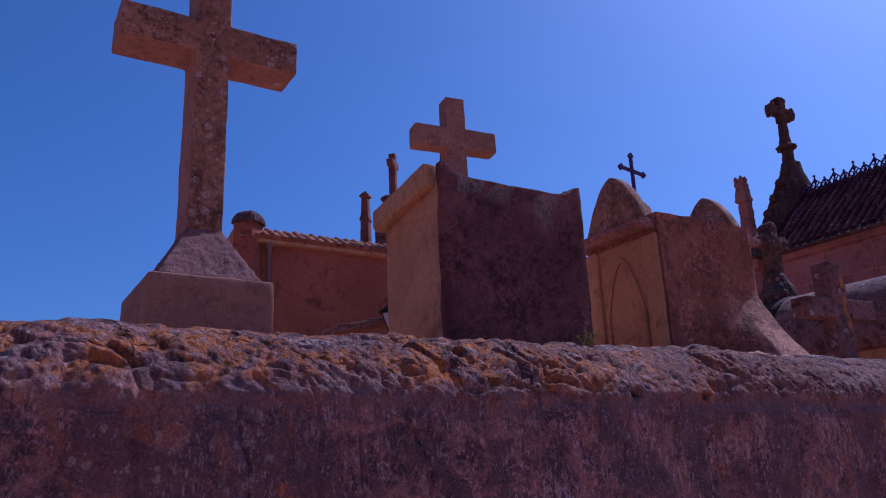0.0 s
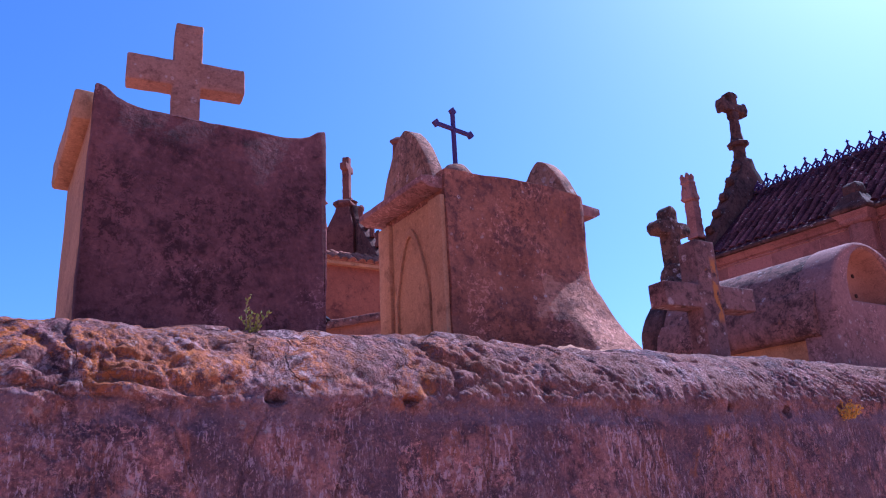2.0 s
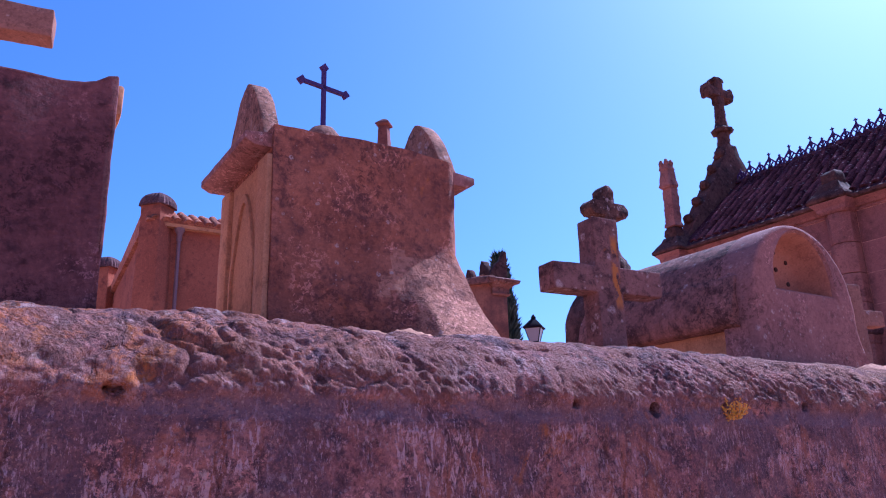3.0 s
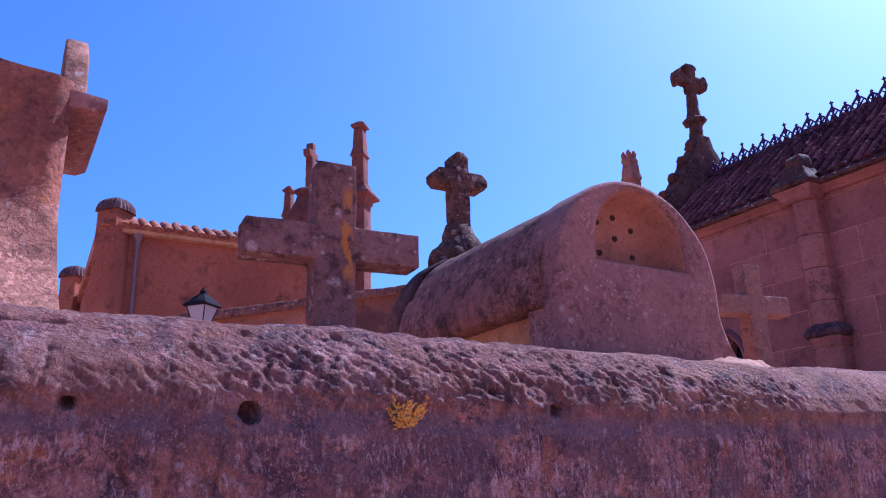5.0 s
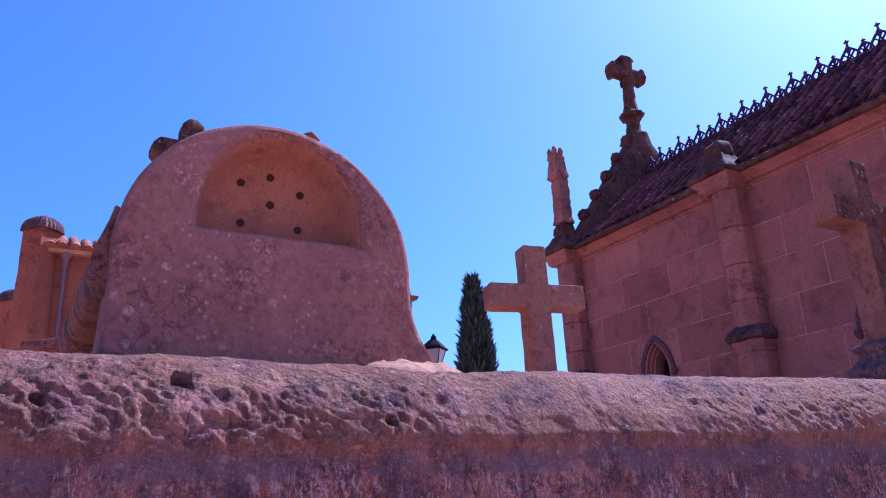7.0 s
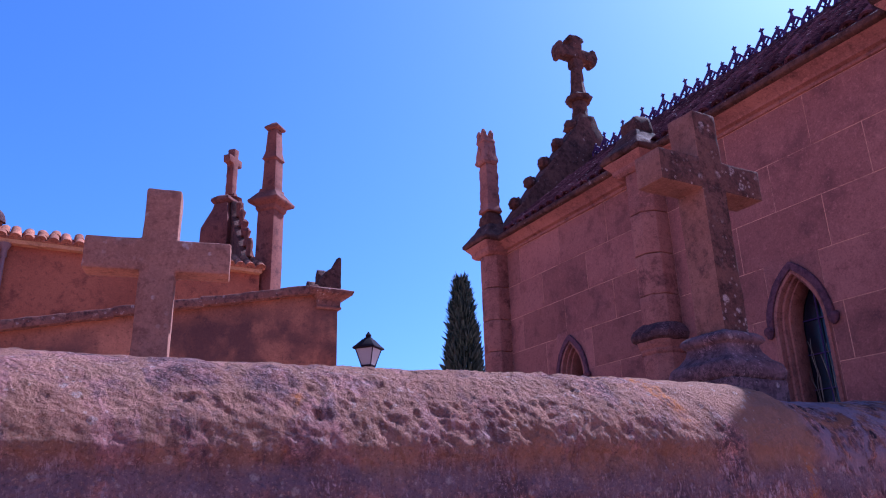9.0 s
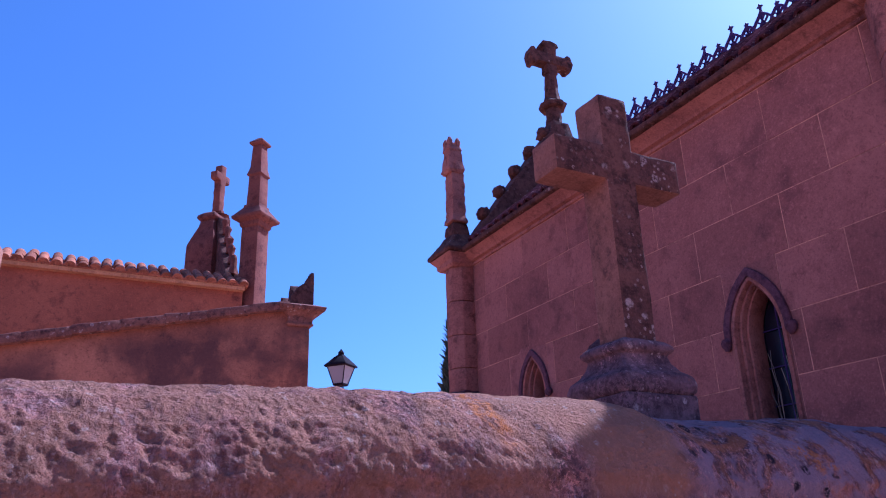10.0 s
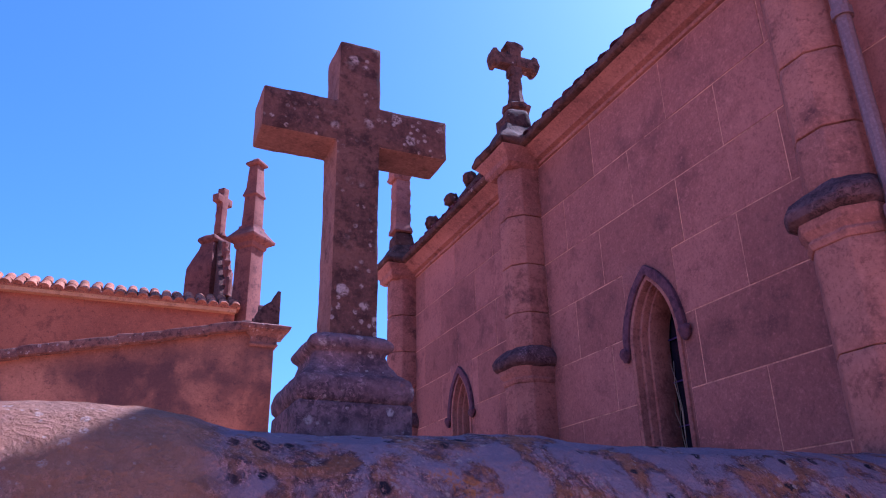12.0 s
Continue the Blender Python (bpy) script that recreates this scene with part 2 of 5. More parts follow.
def plain(name, colour, rough=0.6, metal=0.0, grain=80.0, wear=0.3):
    m, nt, b = material(name)
    p = place(nt)
    f = noise_tex(nt, p, grain, 5, 0.7)
    col = mixed(nt, math_node(nt, "MULTIPLY", ramp(nt, f, 0.4, 0.7), wear), colour, tuple(min(1, c * 1.7 + 0.02) for c in colour))
    nt.links.new(col, b.inputs["Base Color"])
    b.inputs["Roughness"].default_value, b.inputs["Metallic"].default_value = rough, metal
    b.inputs["Specular IOR Level"].default_value = 0.2
    return m


WALL_STONE = stone("rubble wall plaster and lichen", (0.415, 0.178, 0.144), (0.302, 0.12, 0.105), (0.0844, 0.0437, 0.0552), patch=3.4, grain=75, dark_share=0.66, white=0.15, orange=0.3, fleck=0.55, bump=1.0, depth=0.016, lichen=38, cap=True)
CAP_STONE = stone("rubble cap stone", (0.316, 0.138, 0.108), (0.229, 0.0907, 0.072), (0.0671, 0.0327, 0.036), patch=6.0, grain=75, dark_share=0.5, white=0.15, orange=0.5, fleck=0.5, bump=1.0, depth=0.012, vary=0.14, lichen=38, cap=True)
MORTAR = stone("smoothed lime mortar", (0.472, 0.228, 0.136), (0.35, 0.162, 0.0978), (0.151, 0.0692, 0.0456), patch=3, grain=70, dark_share=0.35, white=0.08, bump=0.8, depth=0.008)
GREY_STONE = stone("weathered grey stone", (0.348, 0.152, 0.0875), (0.24, 0.103, 0.0614), (0.0829, 0.0357, 0.0256), patch=5, grain=90, dark_share=0.4, white=0.4, orange=0.14, fleck=0.4, bump=0.9, depth=0.006, lichen=24)
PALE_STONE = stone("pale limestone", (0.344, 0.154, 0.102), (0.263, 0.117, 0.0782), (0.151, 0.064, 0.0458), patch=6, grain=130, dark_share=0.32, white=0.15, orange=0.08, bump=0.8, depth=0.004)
BLACK_STONE = stone("blackened stone with lichen", (0.181, 0.0784, 0.0511), (0.0975, 0.043, 0.0302), (0.0311, 0.0149, 0.0119), patch=5, grain=90, dark_share=0.62, white=0.42, orange=0.2, bump=0.8, depth=0.006, lichen=22)
BACK_RENDER = stone("dark brown cement render", (0.188, 0.0663, 0.0577), (0.124, 0.0429, 0.0394), (0.0532, 0.0193, 0.0194), patch=3, grain=55, dark_share=0.45, white=0.0, orange=0.06, bump=1.0, depth=0.010, lichen=45, fleck=0.3)
SIDE_RENDER = stone("sandy cement render", (0.502, 0.235, 0.114), (0.386, 0.176, 0.0848), (0.22, 0.0948, 0.0507), patch=2.5, grain=140, dark_share=0.28, bump=0.6, depth=0.004)
VAULT_RENDER = stone("grey cement render", (0.290, 0.122, 0.088), (0.200, 0.082, 0.062), (0.068, 0.028, 0.024), patch=3.4, grain=90, dark_share=0.58, white=0.1, orange=0.1, bump=0.9, depth=0.007, lichen=24, fleck=0.35)
END_RENDER = stone("smooth grey-pink cement render", (0.293, 0.127, 0.1), (0.253, 0.107, 0.0865), (0.154, 0.0633, 0.0538), patch=2.2, grain=90, dark_share=0.3, white=0.2, orange=0.05, bump=0.7, depth=0.005, lichen=26, fleck=0.5)
PEDESTAL = stone("grey-purple weathered stone", (0.185, 0.0968, 0.0963), (0.143, 0.0711, 0.0737), (0.0641, 0.0325, 0.0369), patch=5, grain=90, dark_share=0.5, white=0.14, orange=0.06, bump=0.9, depth=0.006, lichen=28, fleck=0.4)
OFFSET = stone("dark weathered offset", (0.150, 0.072, 0.068), (0.105, 0.049, 0.047), (0.048, 0.022, 0.024), patch=3, grain=60, dark_share=0.5, white=0.0, bump=0.9, depth=0.008, fleck=0.5)
HOOD = stone("blackened sandstone moulding", (0.142, 0.0573, 0.0678), (0.108, 0.0433, 0.0526), (0.0573, 0.0229, 0.0319), patch=4, grain=60, dark_share=0.45, bump=0.9, depth=0.008)
OCHRE_RENDER = stone("ochre lime render", (0.37, 0.112, 0.057), (0.275, 0.079, 0.042), (0.135, 0.040, 0.028), patch=0.7, grain=40, dark_share=0.32, bump=0.4, depth=0.008)
ASHLAR = stone("brown sandstone ashlar", (0.335, 0.124, 0.094), (0.250, 0.089, 0.070), (0.160, 0.059, 0.050), patch=0.8, grain=80, dark_share=0.42, bump=0.7, depth=0.006, vary=0.16)
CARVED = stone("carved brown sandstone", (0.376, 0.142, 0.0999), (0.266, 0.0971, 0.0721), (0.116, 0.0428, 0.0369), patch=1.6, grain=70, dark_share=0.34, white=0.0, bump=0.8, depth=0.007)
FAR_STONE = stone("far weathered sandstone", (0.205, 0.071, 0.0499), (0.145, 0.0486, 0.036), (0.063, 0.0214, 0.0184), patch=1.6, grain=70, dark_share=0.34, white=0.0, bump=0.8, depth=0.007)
DARK_CARVED = stone("dark carved stone", (0.144, 0.0599, 0.0424), (0.0867, 0.0356, 0.0275), (0.0354, 0.0156, 0.0129), patch=3, grain=60, dark_share=0.55, white=0.06, bump=0.9, depth=0.008)
JOINT = stone("pale lime joint", (0.66, 0.30, 0.19), (0.54, 0.23, 0.145), (0.24, 0.088, 0.07), patch=1.5, grain=90, dark_share=0.5)
TILE = stone("fired clay roof tile", (0.36, 0.128, 0.066), (0.235, 0.078, 0.044), (0.072, 0.030, 0.022), patch=7, grain=60, dark_share=0.36, white=0.12, bump=0.8, depth=0.006, vary=0.35)
DARK_TILE = stone("lichen-darkened roof tile", (0.106, 0.0365, 0.0408), (0.0758, 0.0247, 0.0286), (0.0313, 0.011, 0.0143), patch=8, grain=60, dark_share=0.6, white=0.2, bump=0.9, depth=0.008, vary=0.4, spec=0.0, rough=1.0)
EARTH = stone("dusty ground", (0.64, 0.35, 0.25), (0.50, 0.26, 0.185), (0.30, 0.15, 0.11), patch=0.6, grain=25, dark_share=0.4, bump=0.6, depth=0.01)
HOLE_SHADE = plain("painted hole shade", (0.045, 0.018, 0.013), 0.95)
IRON = plain("dark painted iron", (0.055, 0.022, 0.09), 0.75, 0.0)
ZINC = plain("grey zinc pipe", (0.19, 0.10, 0.095), 0.5, 0.3, wear=0.5)
LANTERN_IRON = plain("dark lantern metal", (0.012, 0.006, 0.010), 1.0, 0.0, wear=0.1)
BARK = plain("cypress bark", (0.09, 0.06, 0.045), 0.9)


def leafy(name, a, b_col):
    m, nt, b = material(name)
    g = nt.nodes.new("ShaderNodeNewGeometry")
    col = mixed(nt, g.outputs["Random Per Island"], a, b_col)
    nt.links.new(col, b.inputs["Base Color"])
    b.inputs["Roughness"].default_value = 0.7
    return m


CYPRESS = leafy("cypress foliage", (0.012, 0.02, 0.014), (0.035, 0.05, 0.028))
WEED_GREEN = leafy("weed leaves", (0.20, 0.20, 0.03), (0.42, 0.34, 0.05))
WEED_GOLD = leafy("golden stonecrop leaves", (0.62, 0.22, 0.02), (0.50, 0.30, 0.03))
DRY_STEM = leafy("dry stems", (0.20, 0.13, 0.08), (0.3, 0.2, 0.12))
GLASS_DARK, _nt, _b = material("dark old window glass")
_b.inputs["Base Color"].default_value, _b.inputs["Roughness"].default_value = (0.012, 0.01, 0.018, 1), 0.25
MILK_GLASS, _nt, _b = material("frosted lantern glass")
_b.inputs["Base Color"].default_value, _b.inputs["Roughness"].default_value = (0.30, 0.25, 0.26, 1), 0.35


# ---- mesh helpers ----
def part(name, bm, mat, parent=None, label="", m=None, smooth=35):
    me = bpy.data.meshes.new(name)
    bmesh.ops.recalc_face_normals(bm, faces=bm.faces)
    bm.to_mesh(me)
    bm.free()
    me.materials.append(mat)
    if smooth:
        me.shade_smooth()
        me.set_sharp_from_angle(angle=radians(smooth))
    ob = new(name, me)
    ob.parent = parent
    if m is not None:
        ob.matrix_basis = m
    return tagged(ob, label)


def piece(name, me, parent, m):
    ob = new(name, me)
    ob.parent = parent
    ob.matrix_basis = m
    return ob


def thing(name, x, y, z, label, category, rz=0.0, group="", kind=""):
    ob = new(name)
    ob.empty_display_size = 0.2
    ob.matrix_basis = pose(x, y, z, 0, 0, rz)
    return tagged(ob, label, category, group, kind)


def box(bm, x0, x1, y0, y1, z0, z1):
    v = [bm.verts.new((x, y, z)) for z in (z0, z1) for x, y in ((x0, y0), (x1, y0), (x1, y1), (x0, y1))]
    for f in ((0, 3, 2, 1), (4, 5, 6, 7), (0, 1, 5, 4), (1, 2, 6, 5), (2, 3, 7, 6), (3, 0, 4, 7)):
        bm.faces.new([v[k] for k in f])
    return bm


def prism(bm, outline, axis, a, b):
    """A closed outline of (p, q), pushed from a to b along the axis. x: (y, z); y: (x, z); z: (x, y)."""
    def at(p, q, d):
        return {"x": (d, p, q), "y": (p, d, q), "z": (p, q, d)}[axis]
    lo = [bm.verts.new(at(p, q, a)) for p, q in outline]
    hi = [bm.verts.new(at(p, q, b)) for p, q in outline]
    n = len(outline)
    for k in range(n):
        bm.faces.new((lo[k], lo[(k + 1) % n], hi[(k + 1) % n], hi[k]))
    bm.faces.new(lo[::-1])
    bm.faces.new(hi)
    return bm


def stack(bm, levels, cx=0.0, cy=0.0, sides=4, turn=0.0):
    """A moulded pier: levels of (z, half width x, half width y), with a square or many-sided plan."""
    rings = []
    for z, hx, hy in levels:
        if sides == 4:
            ring = [(-hx, -hy), (hx, -hy), (hx, hy), (-hx, hy)]
        else:
            ring = [(hx * math.cos(math.tau * (k + turn) / sides), hy * math.sin(math.tau * (k + turn) / sides)) for k in range(sides)]
        rings.append([bm.verts.new((cx + p, cy + q, z)) for p, q in ring])
    for lo, hi in zip(rings, rings[1:]):
        for k in range(sides):
            bm.faces.new((lo[k], lo[(k + 1) % sides], hi[(k + 1) % sides], hi[k]))
    bm.faces.new(rings[0][::-1])
    bm.faces.new(rings[-1])
    return bm


def bar(bm, p, q, r, sides=4):
    p, q = Vector(p), Vector(q)
    turn = (q - p).to_track_quat("Z", "Y").to_matrix()
    ring = [turn @ Vector((r * math.cos(math.tau * (k + 0.5) / sides), r * math.sin(math.tau * (k + 0.5) / sides), 0)) for k in range(sides)]
    lo, hi = [bm.verts.new(p + o) for o in ring], [bm.verts.new(q + o) for o in ring]
    for k in range(sides):
        bm.faces.new((lo[k], lo[(k + 1) % sides], hi[(k + 1) % sides], hi[k]))
    bm.faces.new(lo[::-1])
    bm.faces.new(hi)
    return bm


def worn(bm, bevel=0.008, size=0.06, amount=0.003, freq=9.0, seed=0.0, segments=2):
    """Rounds the sharp edges, refines, and wears the surface a little out of true."""
    bmesh.ops.recalc_face_normals(bm, faces=bm.faces)
    if bevel:
        sharp = [e for e in bm.edges if len(e.link_faces) == 2 and e.calc_face_angle(0) > radians(32)]
        bmesh.ops.bevel(bm, geom=sharp, offset=bevel, segments=segments, profile=0.5, affect="EDGES", clamp_overlap=True)
    for _ in range(5):
        long = [e for e in bm.edges if e.calc_length() > size]
        if not long or len(bm.faces) > 20000:
            break
        bmesh.ops.subdivide_edges(bm, edges=long, cuts=1, use_grid_fill=True)
    bm.normal_update()
    off = Vector((seed, seed * 0.7, -seed))
    for v in bm.verts:
        p = v.co * freq + off
        v.co += v.normal * (noise.noise(p) * amount + noise.noise(p * 3.1) * amount * 0.5)
    return bm


def cross_mesh(bm, half, shaft, thick, z0, arm0, arm1, top):
    """A Latin cross of square bars round x = 0, y = 0: half span, half shaft width, half thickness."""
    xs, zs = (-half, -shaft, shaft, half), (z0, arm0, arm1, top)
    cells = {(1, 0), (0, 1), (1, 1), (2, 1), (1, 2)}
    vs = {}
    def v(i, k, y):
        if (i, k, y) not in vs:
            vs[i, k, y] = bm.verts.new((xs[i], y, zs[k]))
        return vs[i, k, y]
    for i, k in cells:
        for y in (-thick, thick):
            bm.faces.new((v(i, k, y), v(i + 1, k, y), v(i + 1, k + 1, y), v(i, k + 1, y)))
        for (di, dk), (a, b) in {(-1, 0): ((0, 0), (0, 1)), (1, 0): ((1, 0), (1, 1)), (0, -1): ((0, 0), (1, 0)), (0, 1): ((0, 1), (1, 1))}.items():
            if (i + di, k + dk) not in cells:
                bm.faces.new((v(i + a[0], k + a[1], -thick), v(i + b[0], k + b[1], -thick), v(i + b[0], k + b[1], thick), v(i + a[0], k + a[1], thick)))
    return bm


def fractal(p, octaves=4):
    return noise.fractal(p, 0.9, 2.1, octaves)


# ---- ground ----
TERRACE = 1.1
bm = bmesh.new()
box(bm, -1500, 1500, -1500, 1500, -0.5, 0)
tagged(part("ground", bm, EARTH), "dusty pale street ground outside the wall", "ground", kind="structure")


def wall_face(x):
    return 1.62 + 0.03 * x


bm = bmesh.new()
prism(bm, [(-25, wall_face(-25) + 0.55), (45, wall_face(45) + 0.55), (45, 60), (-25, 60)], "z", 0.004, TERRACE)
tagged(part("terrace", bm, EARTH), "raised earth terrace of the cemetery behind the wall", "ground", kind="structure")

# ---- boundary wall ----
PROFILE = [(0.60, 0.9), (0.60, 1.86), (0.55, 1.975), (0.42, 2.0), (0.30, 2.0), (0.20, 1.985), (0.12, 1.955), (0.06, 1.905), (0.024, 1.855), (0.006, 1.810), (0.007, 1.795), (0.013, 1.782), (0.014, 1.765), (0.008, 1.735), (0.004, 1.4), (0.0, 0.7), (0.0, -0.02)]
PITS = [(3.60, 1.79, 0.035), (4.39, 1.815, 0.03), (4.20, 1.86, 0.02), (4.87, 1.95, 0.03), (2.08, 1.80, 0.03), (1.15, 1.92, 0.03), (3.27, 1.80, 0.02), (5.30, 1.86, 0.022), (4.62, 1.90, 0.018), (1.75, 1.80, 0.035)]


def wall_profile(steps):
    """Evenly spaced points along the wall's section, denser at the rounded cap."""
    pts = []
    for (a, b), (c, d) in zip(PROFILE, PROFILE[1:]):
        n = max(1, round(math.hypot(c - a, d - b) / (steps if 1.55 < max(b, d) and a < 0.56 else steps * 9)))
        pts += [(a + (c - a) * k / n, b + (d - b) * k / n) for k in range(n)]
    return pts + [PROFILE[-1]]


def cell_gap(p):
    d = noise.voronoi(p)[0]
    return d[1] - d[0]


def wall_relief(x, y, z):
    """How far the rubble stands out at a place: joints between cap stones, erosion, pits."""
    p = Vector((x, y, z))
    cap = min(1.0, max(0.0, (z - 1.72) / 0.12))
    warp = p + 0.035 * noise.noise_vector(p * 7.0)
    rough = 0.2 + 1.1 * max(0.0, min(1.0, 0.5 + 1.3 * noise.noise(Vector((x * 1.9, y * 3.0, z * 5.0)))))
    rough *= 0.55
    rough *= 1.0 - 0.35 * max(0.0, min(1.0, (x - 5.2) / 1.6)) - 0.5 * max(0.0, min(1.0, (x - 7.5) / 0.2))
    h = 0.014 * fractal(p * 2.2) + 0.007 * fractal(p * 13.0 + Vector((7, 0, 0)), 6) * (0.4 + cap * rough)
    stones = max(0.0, min(1.0, (3.9 - x) / 1.1)) * cap
    gap = cell_gap(Vector((warp.x * 5.0, warp.y * 6.5, warp.z * 6.5)))
    h += stones * (0.004 * min(1.0, gap * 9) - 0.003 - 0.003 * max(0.0, 1 - gap * 12))
    crest = max(0.35, min(1.0, 1.25 - (y - wall_face(x)) / 0.22))
    lump = cell_gap(Vector((warp.x * 8.5 + warp.z * 2, warp.y * 10, warp.z * 11)))
    h += stones * (0.019 * min(1.0, lump * 3.2) ** 0.7 - 0.013) * max(0.0, min(1.0, 0.6 + 1.6 * noise.noise(p * 2.7)))
    slant = Vector((warp.x * 17 + warp.z * 22, warp.y * 16, warp.z * 18 - warp.x * 10))
    h += cap * rough * crest * 0.0055 * (min(1.0, cell_gap(slant) * 4.5) - 0.8)
    big = Vector((warp.x * 7 + warp.z * 5, warp.y * 8, warp.z * 8 - warp.x * 3))
    h += cap * rough * crest * 0.007 * (min(1.0, cell_gap(big) * 6) - 0.85)
    streak = noise.noise(Vector((x * 26 + z * 38 + y * 14, y * 7, z * 12 - x * 9)))
    chip = noise.noise(Vector((x * 55 + z * 74 + y * 30, y * 15, z * 22 - x * 17)))
    h += cap * (0.12 + rough) * crest * (0.011 * (0.25 - abs(streak)) + 0.006 * (0.25 - abs(chip)))
    crag = 0.0
    q, a = Vector((warp.x * 26 + warp.z * 14, warp.y * 24, warp.z * 24 - warp.x * 8)), 1.0
    for _ in range(4):
        crag += a * (0.3 - abs(noise.noise(q)))
        q, a = q * 2.1, a * 0.68
    h += cap * (0.25 + rough) * crest * 0.0068 * crag
    hole = noise.noise(p * 17.0 + Vector((0, 9, 0)))
    rubble = max(0.0, min(1.0, (x - 6.5) / 0.3, (7.75 - x) / 0.2)) * cap
    h += rubble * (0.0025 * (min(1.0, cell_gap(warp * 15.0) * 4) - 0.7) + 0.004 * crag)
    h -= cap * crest * 0.04 * max(0.0, hole - 0.55)
    crack = abs(noise.noise(Vector((x * 5.0 + 0.3 * noise.noise(p * 6), 3.3, z * 0.9))))
    h -= (1 - cap) * 0.008 * max(0.0, 1 - crack * 42)
    h += (1 - cap) * (0.0055 * fractal(Vector((x * 26 + z * 9, y * 26, z * 17)), 5) - 0.010 * max(0.0, noise.noise(p * 8.0) - 0.25))
    for px, pz, r in PITS:
        dd = math.hypot(x - px, (z - pz) * 1.3)
        if dd < r * 0.7 and y < wall_face(x) + 0.3:
            h -= 0.05 * (1 - (dd / r / 0.7) ** 4)
    return h


def wall_sag(x):
    hump = max(0.0, min(1.0, (x - 6.6) / 0.8, (8.22 - x) / 0.22))
    return -0.034 * max(0.0, min(1.0, (1.5 - x) / 0.7)) + 0.034 * hump * hump * (3 - 2 * hump) + 0.02 * noise.noise(Vector((x * 0.9, 0, 0))) + 0.010 * noise.noise(Vector((x * 3.1, 5, 0)))


def build_wall(x0, x1, dx, steps, name):
    section = wall_profile(steps)
    n = len(section)
    count = round((x1 - x0) / dx)
    verts = []
    normals = []
    for k in range(n):
        a, b = section[max(0, k - 1)], section[min(n - 1, k + 1)]
        dy, dz = b[0] - a[0], b[1] - a[1]
        ln = math.hypot(dy, dz)
        normals.append((dz / ln, -dy / ln))
    for i in range(count + 1):
        x = x0 + (x1 - x0) * i / count
        f = wall_face(x)
        sag = wall_sag(x)
        for (oy, z), (ny, nz) in zip(section, normals):
            zz = z + (0.009 * x - 0.012 + sag) * min(1, max(0, (z - 1.2) / 0.8))
            h = wall_relief(x, f + oy, zz) if z > 1.2 and oy < 0.58 else 0.0
            verts.append((x, f + oy + ny * h, zz + nz * h))
    faces = [(i * n + k, i * n + k + 1, (i + 1) * n + k + 1, (i + 1) * n + k) for i in range(count) for k in range(n - 1)]
    me = bpy.data.meshes.new(name)
    me.from_pydata(verts, [], faces)
    me.materials.append(WALL_STONE)
    me.shade_smooth()
    return new(name, me)


wall = build_wall(-1.2, 10.6, 0.0048, 0.0052, "boundary_wall")
tagged(wall, "rough rubble cemetery wall with rounded cap and orange lichen", "wall", kind="structure")
for a, b in ((-24, -1.2),):
    far = build_wall(a, b, 0.12, 0.05, "boundary_wall")
    tagged(far, "rough rubble cemetery wall with rounded cap", "wall", kind="structure")


# ---- crosses ----
def stone_cross(name, x, y, z, rz, half, shaft, thick, arm0, arm1, top, mat, label, base=0.0, bevel=0.007, lit_mat=None):
    t = thing(name, x, y, z, label, "cross", rz, group="stone crosses")
    bm = cross_mesh(bmesh.new(), half, shaft, thick, base, arm0 - z, arm1 - z, top - z)
    body = part("cross", worn(bm, bevel, 0.035, 0.0025, 14, x), mat, t)
    # Lighter material on left flanks and undersides paints in bounced light.
    if lit_mat:
        body.data.materials.append(lit_mat)
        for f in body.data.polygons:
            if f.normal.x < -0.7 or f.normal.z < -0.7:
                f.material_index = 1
    return t


# tall cross on a sloped plinth
GRAVEL_RENDER = stone("pebbly grey render", (0.27, 0.125, 0.105), (0.20, 0.088, 0.076), (0.10, 0.044, 0.042), patch=5, grain=150, dark_share=0.35, bump=1.0, depth=0.008)
BLOCK_RENDER = stone("smooth brown render", (0.33, 0.150, 0.092), (0.27, 0.118, 0.074), (0.15, 0.062, 0.044), patch=2.6, grain=130, dark_share=0.3, bump=0.5, depth=0.004)
# Pale stone on its flank and undersides stands for reflected light.
t = stone_cross("tall_stone_cross", 0.588, 2.42, 1.95, 0, 0.302, 0.057, 0.080, 3.006, 3.130, 3.37, GREY_STONE, "tall weathered stone cross on a sloping plinth and block", base=0.42, lit_mat=PALE_STONE)
bm = stack(bmesh.new(), [(0.228, 0.158, 0.178), (0.242, 0.157, 0.177), (0.408, 0.062, 0.087), (0.425, 0.056, 0.074)])
part("sloped_plinth", worn(bm, 0.004, 0.012, 0.004, 60), GRAVEL_RENDER, t, "rough sloping plinth")
bm = stack(bmesh.new(), [(-0.85, 0.187, 0.215), (0.235, 0.187, 0.215)])
part("base_block", worn(bm, 0.010, 0.04, 0.0025), BLOCK_RENDER, t, "smooth rendered base block")

# ---- rendered tomb with horned back wall ----
t = thing("horned_tomb", 1.76, 2.45, TERRACE, "square rendered tomb with dark back wall and horned top", "tomb", group="raised tombs")
L, R, Y0, Y1 = -0.345, 0.345, -0.23, 0.24
bm = prism(bmesh.new(), [(Y0 + 0.03, 0), (Y1 - 0.02, 0), (Y1 - 0.02, 1.50), (Y0 + 0.03, 1.56)], "x", L, R)
part("body", worn(bm, 0.006, 0.06, 0.002), SIDE_RENDER, t, "sandy rendered body")
top = [(L + (R - L) * k / 24, 1.575 + 0.05 * min(1.0, abs(k / 12 - 1) / 0.93) ** 9) for k in range(25)]
